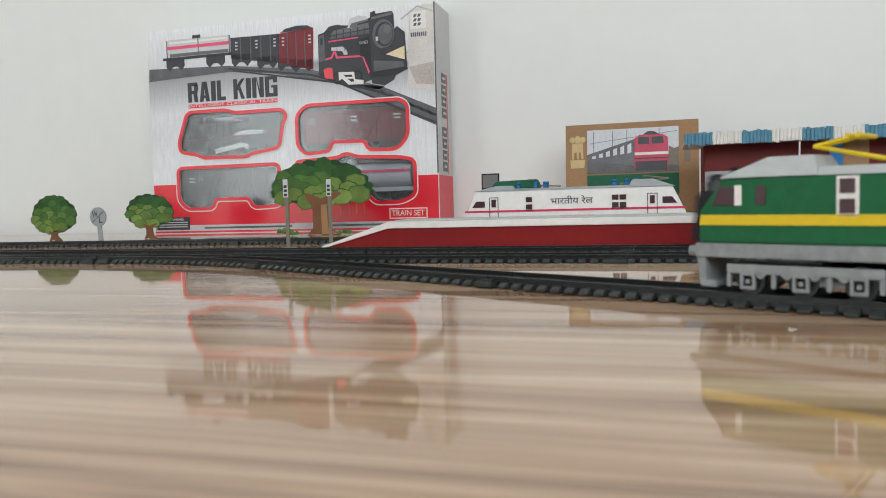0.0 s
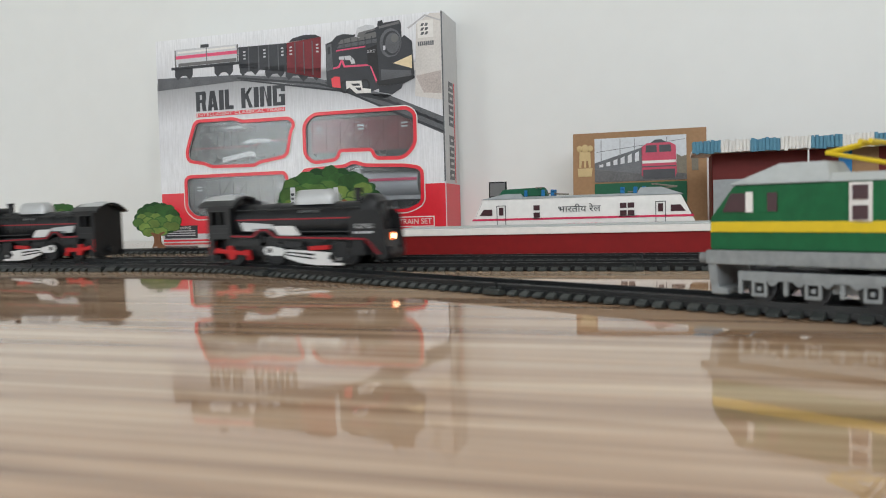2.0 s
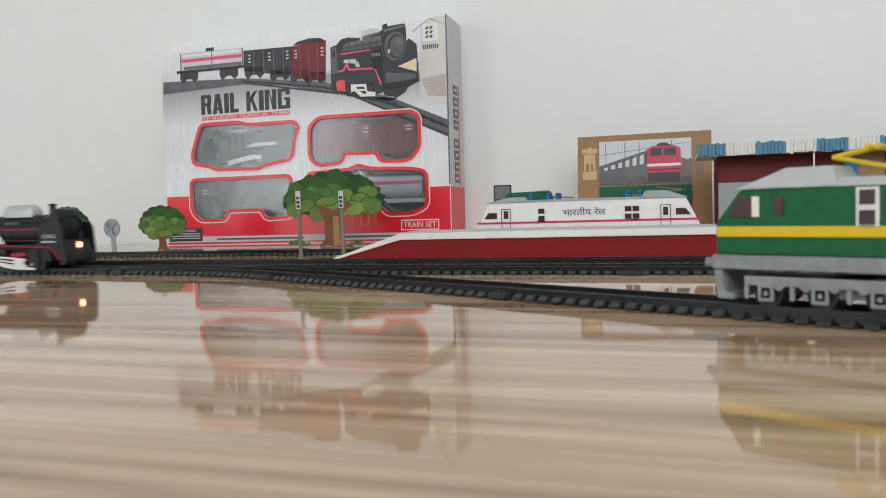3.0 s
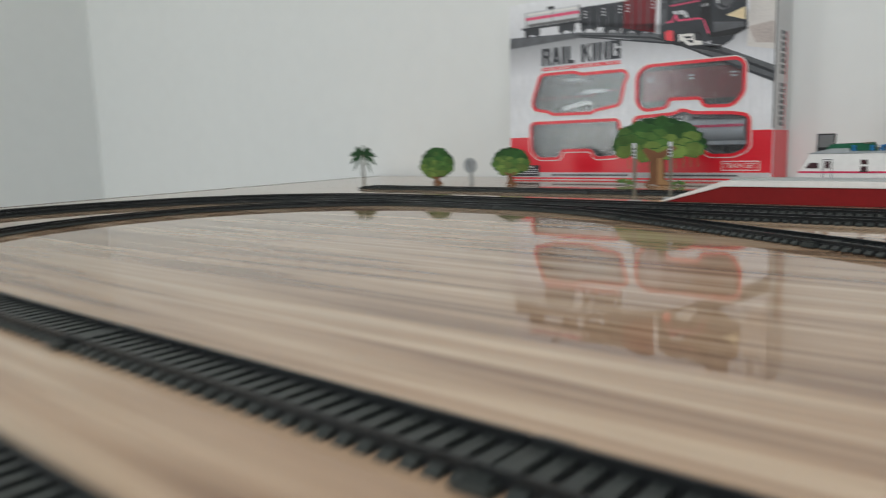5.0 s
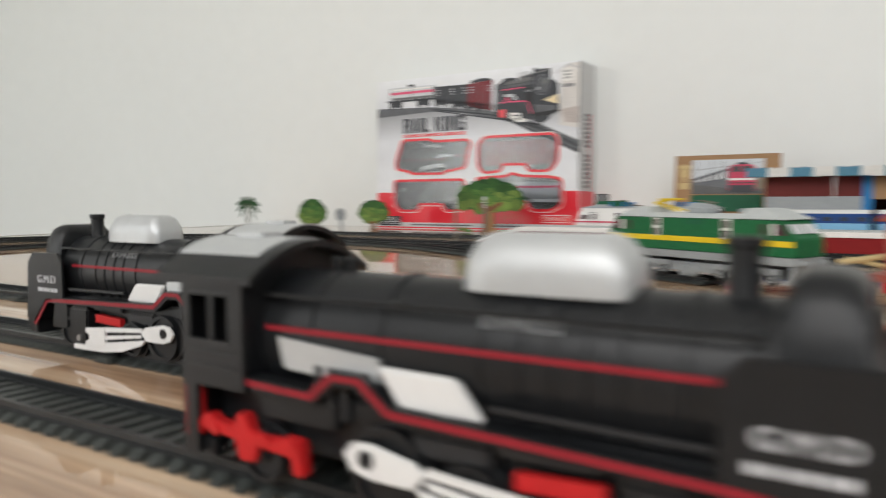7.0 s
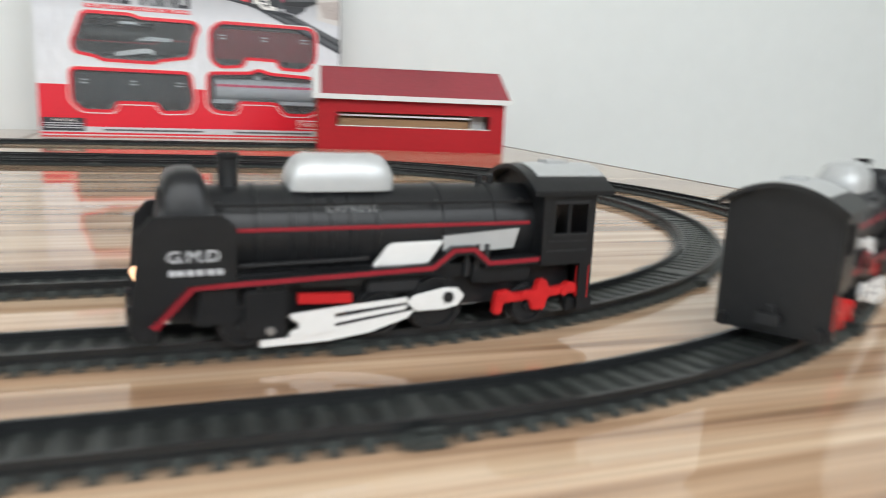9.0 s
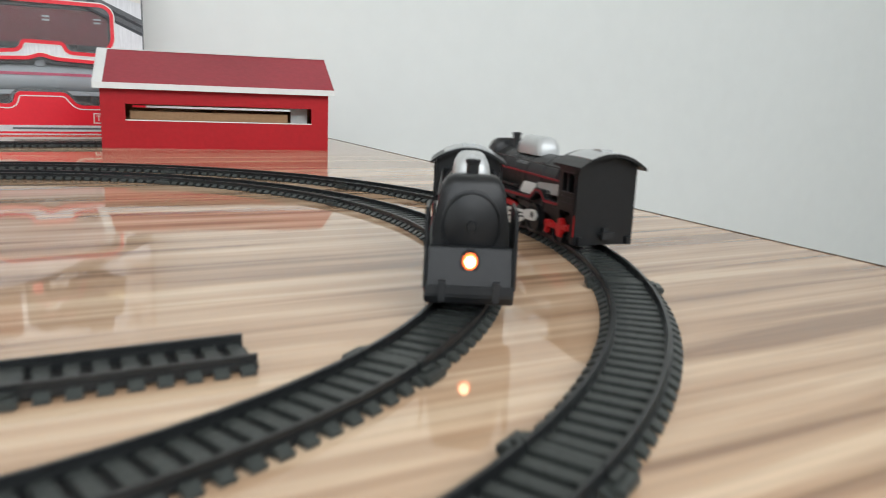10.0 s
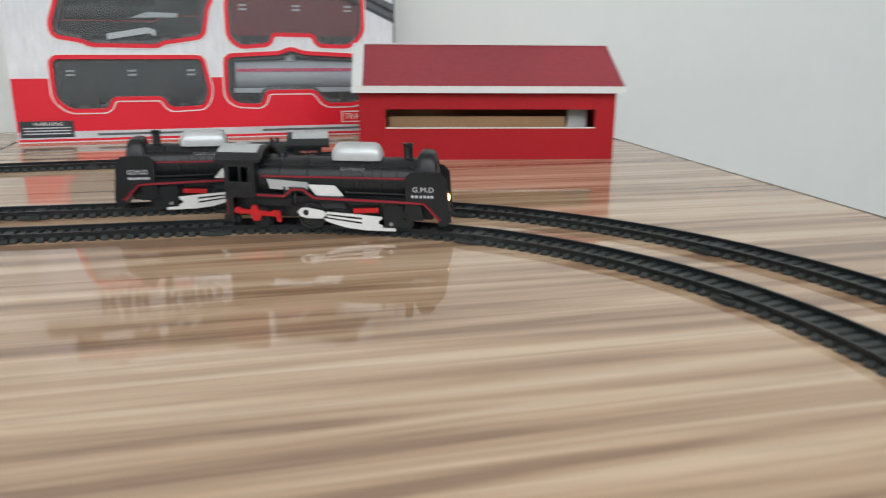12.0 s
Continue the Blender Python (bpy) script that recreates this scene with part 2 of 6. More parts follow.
def box_print():
    """White carton with a soft grey road scene printed on it."""
    m = mat("printed_white_carton", (0.84, 0.85, 0.87), 0.3, vary=0.05, grain=50)
    n, l = m.node_tree.nodes, m.node_tree.links
    p = n["Principled BSDF"]
    old = p.inputs["Base Color"].links[0].from_socket
    tc, sp = n.new("ShaderNodeTexCoord"), n.new("ShaderNodeSeparateXYZ")
    l.new(tc.outputs["Object"], sp.inputs[0])
    mp, nz = n.new("ShaderNodeMapping"), n.new("ShaderNodeTexNoise")
    mp.inputs["Scale"].default_value = (90, 1, 6)
    l.new(tc.outputs["Object"], mp.inputs[0]), l.new(mp.outputs[0], nz.inputs["Vector"])
    band = n.new("ShaderNodeValToRGB")
    r = band.color_ramp
    r.elements[0].position, r.elements[0].color = 0.30, (0.96, 0.96, 0.97, 1)
    r.elements[1].position, r.elements[1].color = 0.98, (1, 1, 1, 1)
    for pos, v in ((0.58, 0.86), (0.70, 0.52), (0.765, 0.34), (0.79, 0.80)):
        k = r.elements.new(pos)
        k.color = (v, v, v * 1.02, 1)
    sc = n.new("ShaderNodeMath")
    sc.operation, sc.inputs[1].default_value = "MULTIPLY", 1 / 0.32
    l.new(sp.outputs["Z"], sc.inputs[0]), l.new(sc.outputs[0], band.inputs[0])
    rg = n.new("ShaderNodeMapRange")
    rg.inputs[1].default_value, rg.inputs[2].default_value, rg.inputs[3].default_value, rg.inputs[4].default_value = 0.35, 0.65, 0.9, 1.04
    l.new(nz.outputs[0], rg.inputs[0])
    a, b = n.new("ShaderNodeVectorMath"), n.new("ShaderNodeVectorMath")
    a.operation, b.operation = "MULTIPLY", "SCALE"
    l.new(old, a.inputs[0]), l.new(band.outputs[0], a.inputs[1])
    l.new(a.outputs[0], b.inputs[0]), l.new(rg.outputs[0], b.inputs["Scale"])
    l.new(b.outputs[0], p.inputs["Base Color"])
    return m


for key_, spec_ in (("black", 0.36), ("silver", 0.5)):
    M[key_].node_tree.nodes["Principled BSDF"].inputs["Specular IOR Level"].default_value = spec_
M["carton"] = box_print()
for key_ in ("carton", "boxred"):
    M[key_].node_tree.nodes["Principled BSDF"].inputs["Specular IOR Level"].default_value = 0.6
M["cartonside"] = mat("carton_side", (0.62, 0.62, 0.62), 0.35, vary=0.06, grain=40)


# ---- mesh helpers ----
def block(bm, x0, x1, y0, y1, z0, z1):
    v = [bm.verts.new((x, y, z)) for x in (x0, x1) for y in (y0, y1) for z in (z0, z1)]
    for f in ((0, 1, 3, 2), (4, 6, 7, 5), (0, 4, 5, 1), (2, 3, 7, 6), (0, 2, 6, 4), (1, 5, 7, 3)):
        bm.faces.new([v[i] for i in f])
    return v


def slab(bm, pts, y0, y1):
    """A polygon in x and z, drawn out from y0 to y1."""
    a, b = [bm.verts.new((x, y0, z)) for x, z in pts], [bm.verts.new((x, y1, z)) for x, z in pts]
    bm.faces.new(a), bm.faces.new(b[::-1])
    for i in range(len(pts)):
        j = (i + 1) % len(pts)
        bm.faces.new((a[j], a[i], b[i], b[j]))
    return a + b


def rod(bm, p, q, r0, r1=None, n=16):
    """A round bar from p to q."""
    p, q = Vector(p), Vector(q)
    turn = (q - p).to_track_quat("Z", "Y").to_matrix().to_4x4()
    return bmesh.ops.create_cone(bm, cap_ends=True, segments=n, radius1=r0, radius2=r0 if r1 is None else r1, depth=(q - p).length, matrix=Matrix.Translation((p + q) / 2) @ turn)["verts"]


def turned(bm, profile, n=24, axis="X"):
    """A profile of (along, radius) spun round the x or z axis."""
    rings = []
    for a, r in profile:
        ring = []
        for i in range(n):
            c, s = math.cos(2 * math.pi * i / n), math.sin(2 * math.pi * i / n)
            ring.append(bm.verts.new((a, r * c, r * s) if axis == "X" else (r * c, r * s, a)))
        rings.append(ring)
    for u, w in zip(rings, rings[1:]):
        for i in range(n):
            bm.faces.new((u[i], u[(i + 1) % n], w[(i + 1) % n], w[i]))
    bm.faces.new(rings[0][::-1]), bm.faces.new(rings[-1])


def plate(bm, xs, zs, solid, y0, y1):
    """A pierced plate of cells in x and z, one connected piece."""
    pts = {}

    def at(i, y, j):
        if (i, y, j) not in pts:
            pts[i, y, j] = bm.verts.new((xs[i], y, zs[j]))
        return pts[i, y, j]

    cells = {(i, j) for i in range(len(xs) - 1) for j in range(len(zs) - 1) if solid(i, j)}
    for i, j in cells:
        ring = ((i, j), (i + 1, j), (i + 1, j + 1), (i, j + 1))
        for y in (y0, y1):
            bm.faces.new([at(a, y, b) for a, b in ring])
        for (a, b), (c, d), near in ((ring[0], ring[1], (i, j - 1)), (ring[1], ring[2], (i + 1, j)), (ring[2], ring[3], (i, j + 1)), (ring[3], ring[0], (i - 1, j))):
            if near not in cells:
                bm.faces.new((at(a, y0, b), at(c, y0, d), at(c, y1, d), at(a, y1, b)))


def shift(verts, x=0, y=0, z=0):
    for v in verts:
        v.co += Vector((x, y, z))


def part(name, bm, material, parent=None, label="", bevel=0.0, smooth=False, at=None):
    bmesh.ops.recalc_face_normals(bm, faces=bm.faces)
    if bevel:
        edges = [e for e in bm.edges if len(e.link_faces) == 2 and e.calc_face_angle(0) > 0.5]
        bmesh.ops.bevel(bm, geom=edges, offset=bevel, segments=2, affect="EDGES", clamp_overlap=True)
    me = bpy.data.meshes.new(name)
    bm.to_mesh(me)
    bm.free()
    me.materials.append(material)
    if smooth:
        me.shade_smooth()
        me.set_sharp_from_angle(angle=radians(38))
    ob = new(name, me)
    ob.parent = parent
    if at is not None:
        ob.matrix_basis = at
    if label:
        ob["label"] = label
    return ob


def blocks(name, dims, material, parent=None, label="", bevel=0.0):
    bm = bmesh.new()
    for d in dims:
        block(bm, *d)
    return part(name, bm, material, parent, label, bevel)


def thing(name, m, label, category, group=""):
    ob = new(name)
    ob.matrix_basis = m
    return tagged(ob, label, category, group)


def words(name, text, size, material, parent, m, width=None, label=""):
    cu = bpy.data.curves.new(name, "FONT")
    cu.body, cu.size, cu.extrude, cu.align_x, cu.align_y = text, size, 0.0001, "CENTER", "CENTER"
    cu.resolution_u = 3
    cu.materials.append(material)
    ob = new(name, cu)
    ob.parent = parent
    ob.matrix_basis = m
    if width:
        bpy.context.view_layer.update()
        ob.scale = (width / max(ob.dimensions.x, 1e-6), 1, 1)
        ob.matrix_basis = m @ Matrix.Diagonal((ob.scale.x, 1, 1, 1))
    return ob


# ---- the room and the table ----
WALL_Y = 0.076
X0, X1, Y0, ZF, ZC = -1.78, 4.9, -2.88, -0.75, 2.1


def room():
    def wall(name, *d):
        return tagged(blocks(name, [d], M["wall"]), "plain white painted wall", "wall", kind="structure")

    wall("wall_north", X0 - 0.15, X1 + 0.15, WALL_Y, WALL_Y + 0.15, ZF, ZC)
    wall("wall_west", X0 - 0.15, X0, Y0, WALL_Y, ZF, ZC)
    wall("wall_east", X1, X1 + 0.15, Y0, WALL_Y, ZF, ZC)
    w = blocks("wall_south", [(X0, -1.75, Y0 - 0.15, Y0, ZF, ZC), (-1.75, -0.88, Y0 - 0.15, Y0, 1.30, ZC), (-0.88, -0.15, Y0 - 0.15, Y0, ZF, ZC), (3.45, X1, Y0 - 0.15, Y0, ZF, ZC), (-0.15, 3.45, Y0 - 0.15, Y0, ZF, 0.70), (-0.15, 3.45, Y0 - 0.15, Y0, 2.02, ZC)], M["wall"])
    tagged(w, "plain white wall with a wide window and a balcony doorway", "wall", kind="structure")
    tagged(blocks("floor", [(X0, X1, Y0, WALL_Y, ZF - 0.1, ZF)], M["floor"]), "plain tiled floor under the table", "floor", kind="structure")
    tagged(blocks("ceiling", [(X0 - 0.15, X1 + 0.15, Y0 - 0.15, WALL_Y + 0.15, ZC, ZC + 0.1)], M["ceil"]), "plain white ceiling", "ceiling", kind="structure")


TX0, TX1, TSEAM = -0.42, 2.218, 1.47


def table(x0, x1, label):
    t = thing("table", pose((x0 + x1) / 2, 0, 0), label, "table", "tables pushed end to end")
    h = (x1 - x0) / 2
    blocks("tabletop", [(-h, h, -1.62, 0.07, -0.025, 0)], M["table"], t, "glossy wood-grain laminate")
    for q in (-h - 0.0015, h):
        blocks("edge_band", [(q, q + 0.0015, -1.62, 0.07, -0.026, 0.0004)], M["edge"], t, "dark edge strip")
    for x in (-h + 0.05, h - 0.05):
        for y in (-1.55, 0.0):
            blocks("leg", [(x - 0.025, x + 0.025, y - 0.025, y + 0.025, ZF, -0.025)], M["edge"], t)


# ---- toy track ----
CX0, CY = 0.073, -0.81975
RO, RM = 0.35675, 0.28975
END = {RO: 1.730, RM: 1.726}
SKEW = radians(1.8)


def loop_shape(r, left):
    """The far side runs slightly askew, so the left bend is wider: far length, its start, left radius, near side's start."""
    tx, ty = END[r] + r * math.sin(SKEW), CY + r * math.cos(SKEW)
    far = END[r] - CX0
    for _ in range(40):
        wide = (ty + far * math.sin(SKEW) - CY + r) / (1 + math.cos(SKEW))
        start = tx - far * math.cos(SKEW) - wide * math.sin(SKEW)
        far += start - wide - left
    return far, tx, ty, wide, start


LOOP = {RO: loop_shape(RO, -0.2835), RM: loop_shape(RM, -0.2165)}
RAIL_Z, GAUGE, HALF, PITCH = 0.0055, 0.0102, 0.0150, 0.0080
bm_ = bmesh.new()
slab(bm_, [(-HALF, 0.0002), (HALF, 0.0002), (HALF, 0.0012), (GAUGE + 0.0020, 0.0028), (-GAUGE - 0.0020, 0.0028), (-HALF, 0.0012)], -0.0023, 0.0023)
bmesh.ops.rotate(bm_, verts=bm_.verts, cent=(0, 0, 0), matrix=Matrix.Rotation(radians(90), 3, "Z"))
bmesh.ops.recalc_face_normals(bm_, faces=bm_.faces)
SLEEPER = bpy.data.meshes.new("sleeper")
bm_.to_mesh(SLEEPER)
bm_.free()
SLEEPER.materials.append(M["sleeper"])


def sweep(bm, length, radius, y0, y1, z0, z1, n):
    """A bar along a section: straight, or bending to the left on the radius."""
    rings = []
    for i in range(n + 1):
        s = length * i / n
        ring = []
        for y, z in ((y0, z0), (y1, z0), (y1, z1), (y0, z1)):
            if radius:
                a = s / abs(radius)
                k = 1 if radius > 0 else -1
                ring.append(bm.verts.new(((abs(radius) - k * y) * math.sin(a), k * (abs(radius) - (abs(radius) - k * y) * math.cos(a)), z)))
            else:
                ring.append(bm.verts.new((s, y, z)))
        rings.append(ring)
    for u, w in zip(rings, rings[1:]):
        for i in range(4):
            bm.faces.new((u[i], u[(i + 1) % 4], w[(i + 1) % 4], w[i]))
    bm.faces.new(rings[0][::-1]), bm.faces.new(rings[-1])


def bend(length, radius, s):
    """The pose at s along a section."""
    if not radius:
        return pose(s, 0, 0)
    k = 1 if radius > 0 else -1
    a = s / abs(radius)
    return pose(abs(radius) * math.sin(a), k * abs(radius) * (1 - math.cos(a)), 0, 0, 0, math.degrees(k * a))


def section(length, radius, label):
    t = thing("track_section", pose(0, 0, 0), label, "toy track", "toy track sections")
    n = 1 if not radius else 12
    for y in (-GAUGE, GAUGE):
        bm = bmesh.new()
        sweep(bm, length - 0.0006, radius, y - 0.0007, y + 0.0007, 0.0028, RAIL_Z, n)
        sweep(bm, length - 0.0006, radius, y - 0.0014, y + 0.0014, 0.0010, 0.0033, n)
        part("rail", bm, M["rail"], t)
    bm = bmesh.new()
    sweep(bm, length, radius, -GAUGE, GAUGE, 0.0003, 0.0010, n)
    part("web", bm, M["dark"], t)
    count = max(2, round(length / PITCH))
    for i in range(count):
        ob = new("sleeper", SLEEPER)
        ob.parent = t
        ob.matrix_basis = bend(length, radius, (i + 0.5) * length / count)
    # one joint plate under the rails and a stepped clip on each side
    bm = bmesh.new()
    block(bm, 0.0002, 0.0075, -GAUGE - 0.0004, GAUGE + 0.0004, 0.0012, 0.0034)
    part("joint_plate", bm, M["sleeper"], t, bevel=0.0004)
    for k in (-1, 1):
        bm = bmesh.new()
        x0, x1 = (-0.0045, 0.0065) if k < 0 else (-0.0015, 0.0095)
        y0, y1 = sorted((k * (GAUGE + 0.0016), k * (HALF + 0.0022)))
        block(bm, x0, x1, y0, y1, 0.0003, 0.0030)
        y0, y1 = sorted((k * (GAUGE + 0.0016), k * (HALF - 0.0004)))
        block(bm, x0 + 0.002, x1 - 0.001, y0, y1, 0.0030, 0.0040)
        part("joint_clip", bm, M["sleeper"], t, bevel=0.0006)
    return t


def lay(proto, start, count, length, radius):
    m = start
    for _ in range(count):
        copy_thing(proto, m)
        m = m @ bend(length, radius, length)
    return m


def tracks():
    ls = 0.2135
    li, ri = math.pi * 0.272 / 5, 0.272
    straight = section(ls, 0, "straight section of black plastic toy track")
    curve_i = section(li, -ri, "tight curved section of black plastic toy track")
    spare = [straight, curve_i]
    for r, n in ((RO, 6), (RM, 5)):
        far, tx, ty, wide, start = LOOP[r]
        lead, tail = 0.3015 - start, END[r] - 0.3015 - 6 * ls
        kr, kl = r * (math.pi - SKEW) / n, wide * (math.pi + SKEW) / n
        first = section(lead, 0, "straight section of black plastic toy track")
        last = section(tail, 0, "short straight section of black plastic toy track")
        tight = section(kr, r, "curved section of black plastic toy track")
        broad = section(kl, wide, "wide curved section of black plastic toy track")
        count = int(far / ls)
        filler = section(far - count * ls, 0, "short straight section of black plastic toy track")
        m = lay(first, pose(start, CY - r, 0), 1, lead, 0)
        m = lay(straight, m, 6, ls, 0)
        m = lay(last, m, 1, tail, 0)
        m = lay(tight, m, n, kr, r)
        m = lay(filler, m, 1, far - count * ls, 0)
        m = lay(straight, m, count, ls, 0)
        lay(broad, m, n, kl, wide)
        spare += [first, last, tight, broad, filler]
    # inner siding on the near side, which ends open, and its bend into the far side
    y = -1.028
    m = lay(straight, pose(0.2915, y, 0), 7, ls, 0)
    rest = section(1.858 - m.translation.x, 0, "short straight end of black plastic toy track")
    rest.matrix_basis = m
    stub = section(0.0465, 0, "short straight section of black plastic toy track")
    stub.matrix_basis = pose(0.245, y, 0)
    lay(curve_i, pose(0.245, y, 0.0003, 0, 0, 180), 5, li, -ri)
    # branch that leaves the far side and carries the green locomotive
    turn = radians(27.2) - SKEW
    arc = section(0.40 * turn, -0.40, "curved turnout branch of black plastic toy track")
    _, tx, ty, _, _ = LOOP[RM]
    arc.matrix_basis = pose(0.3317, ty + (tx - 0.3317) * math.tan(SKEW), 0.0005, 0, 0, -math.degrees(SKEW))
    m = arc.matrix_basis @ bend(0.40 * turn, -0.40, 0.40 * turn)
    lay(straight, m, 2, ls, 0)
    # back siding behind the platform, into the shed
    m = lay(straight, pose(-0.11, -0.268, 0), 6, ls, 0)
    lay(straight, m @ pose(0, 0, 0, 0, 0, 3.4), 4, ls, 0)
    for p in spare:
        for o in (*p.children_recursive, p):
            bpy.data.objects.remove(o)


# ---- the running steam locomotives ----
LOCO_L = 0.148


def zpt(*pts):
    """Side-view drawing units to metres."""
    return [((x - 910) / 6486, (455 - z) / 6486) for x, z in pts]


def both(name, pts, y0, y1, material, parent, label="", bevel=0.0):
    """One piece on each flank."""
    for k in (-1, 1):
        bm = bmesh.new()
        slab(bm, pts, k * y0, k * y1)
        part(name, bm, material, parent, label, bevel)


def steam_loco(label):
    t = thing("steam_locomotive", pose(0, 0, 0), label, "toy locomotive", "running toy steam locomotives")
    R, zc = 0.0145, 0.0305
    bm = bmesh.new()
    prof = [(-0.053, R)]
    for x in (-0.036, -0.018, 0.004, 0.012, 0.018, 0.024, 0.030, 0.040):
        prof += [(x - 0.0008, R), (x - 0.0006, R + 0.0005), (x + 0.0006, R + 0.0005), (x + 0.0008, R)]
    prof += [(0.058, R)]
    turned(bm, prof, 32)
    shift(bm.verts, 0, 0, zc)
    part("boiler", bm, M["black"], t, "ribbed black boiler", smooth=True)
    bm = bmesh.new()
    loop = [(-0.0165, 0.0190), (0.0165, 0.0190), (0.0168, 0.0300), (0.0150, 0.0390), (0.0138, 0.0455), (0.0112, 0.0490), (0.0080, 0.0500), (-0.0080, 0.0500), (-0.0112, 0.0490), (-0.0138, 0.0455), (-0.0150, 0.0390), (-0.0168, 0.0300)]
    rings = [[bm.verts.new((x, y, z if z < 0.03 else 0.03 + (z - 0.03) * k)) for y, z in loop] for x, k in ((0.0532, 0.80), (0.0542, 0.93), (0.0560, 1.0), (0.0605, 1.0), (0.0632, 0.95), (0.0646, 0.84))]
    for u, w in zip(rings, rings[1:]):
        for i in range(len(loop)):
            j = (i + 1) % len(loop)
            bm.faces.new((u[i], u[j], w[j], w[i]))
    bm.faces.new(rings[0]), bm.faces.new(rings[-1][::-1])
    part("smokebox_front", bm, M["black"], t, "black front hood with rounded shoulders", smooth=True)
    bm = bmesh.new()
    turned(bm, [(0.0640, 0.0132), (0.0658, 0.0132), (0.0660, 0.0124), (0.0652, 0.0118), (0.0656, 0.0105), (0.0668, 0.0060), (0.0672, 0.0022), (0.0682, 0.0020), (0.0683, 0.0005)], 32)
    shift(bm.verts, 0, 0, zc + 0.0010)
    part("smokebox_door", bm, M["black"], t, "round black smokebox front", smooth=True)
    # headlamp
    bm = bmesh.new()
    turned(bm, [(0.066, 0.0042), (0.0705, 0.0042), (0.0705, 0.0034), (0.0695, 0.0032)], 20)
    shift(bm.verts, 0.0015, 0, 0.0193)
    lamp = part("headlamp", bm, M["black"], t, "round headlamp, lit")
    bm = bmesh.new()
    turned(bm, [(0.0690, 0.0032), (0.0705, 0.0031), (0.0712, 0.0020)], 20)
    shift(bm.verts, 0.0015, 0, 0.0193)
    part("lamp_glass", bm, M["lamp"], lamp, "glowing orange lamp")
    bm = bmesh.new()
    turned(bm, [(0.0700, 0.0024), (0.0716, 0.0021), (0.0719, 0.0009)], 14)
    shift(bm.verts, 0.0015, 0, 0.0193)
    part("bulb", bm, M["lens"], lamp, "bright bulb")
    # chimney
    bm = bmesh.new()
    turned(bm, [(0.043, 0.0036), (0.0455, 0.0029), (0.0525, 0.0029), (0.0530, 0.0034), (0.0545, 0.0034), (0.0545, 0.0022), (0.051, 0.002)], 18, "Z")
    shift(bm.verts, 0.0463)
    part("chimney", bm, M["black"], t, smooth=True)
    # silver dome
    bm = bmesh.new()
    rings = []
    for hx, hy, z in ((0.0166, 0.0092, 0.0435), (0.0166, 0.0092, 0.0470), (0.0158, 0.0086, 0.0500), (0.0140, 0.0068, 0.0530), (0.0124, 0.0052, 0.0541), (0.0110, 0.0038, 0.0544)):
        ring = []
        for i in range(40):
            c, q = math.cos(2 * math.pi * (i + 0.5) / 40), math.sin(2 * math.pi * (i + 0.5) / 40)
            ring.append(bm.verts.new((0.0135 + hx * math.copysign(abs(c) ** 0.35, c), hy * math.copysign(abs(q) ** 0.45, q), z)))
        rings.append(ring)
    for u, w in zip(rings, rings[1:]):
        for i in range(40):
            bm.faces.new((u[i], u[(i + 1) % 40], w[(i + 1) % 40], w[i]))
    bm.faces.new(rings[0][::-1]), bm.faces.new(rings[-1])
    dome = part("dome", bm, M["silver"], t, "rounded silver dome", smooth=True)
    bm = bmesh.new()
    turned(bm, [(0.052, 0.0024), (0.0545, 0.0018), (0.0548, 0.0004)], 14, "Z")
    shift(bm.verts, 0.024)
    part("valve_cap", bm, M["silver"], dome, smooth=True)
    for x in (-0.0385, -0.0345):
        bm = bmesh.new()
        turned(bm, [(0.044, 0.0013), (0.0475, 0.0013), (0.048, 0.0009)], 10, "Z")
        shift(bm.verts, x)
        part("safety_valve", bm, M["black"], t)
    # cab
    for k in (-1, 1):
        bm = bmesh.new()
        y0, y1 = k * 0.0190, k * 0.0205
        plate(bm, (-0.0685, -0.0668, -0.0650, -0.0605, -0.0592, -0.0545, -0.0500), (0.0035, 0.0195, 0.0300, 0.0400, 0.0440), lambda i, j: not ((j == 0 and i > 1) or (j == 2 and i in (1, 2, 4))), y0, y1)
        side = part("cab_side", bm, M["black"], t)
        blocks("window_frame", [(-0.0672, -0.0540, k * 0.0205 - 0.0004, k * 0.0205 + 0.0006, 0.0292, 0.0300), (-0.0672, -0.0540, k * 0.0205 - 0.0004, k * 0.0205 + 0.0006, 0.0400, 0.0407)], M["grey"], side)
        blocks("panel_line", [(-0.0670, -0.0520, k * 0.0205 - 0.0003, k * 0.0205 + 0.0004, 0.0238, 0.0244), (-0.0670, -0.0520, k * 0.0205 - 0.0003, k * 0.0205 + 0.0004, 0.0272, 0.0276)], M["grey"], side)

    def arched(name, x0, x1, half, low, label=""):
        top = [(y, 0.0426 + 0.0072 * (1 - (y / 0.0225) ** 2)) for y in np.linspace(half, -half, 9)]
        loop = [(-half, low), (half, low)] + top
        bm = bmesh.new()
        a, b = [[bm.verts.new((x, y, z)) for y, z in loop] for x in (x0, x1)]
        bm.faces.new(a), bm.faces.new(b[::-1])
        for i in range(len(loop)):
            j = (i + 1) % len(loop)
            bm.faces.new((a[i], a[j], b[j], b[i]))
        return part(name, bm, M["black"], t, label)

    arched("cab_front", -0.0515, -0.0500, 0.0188, 0.0195)
    rear = arched("cab_rear", -0.0700, -0.0685, 0.0200, 0.0030, "flat dark rear panel with arched top")
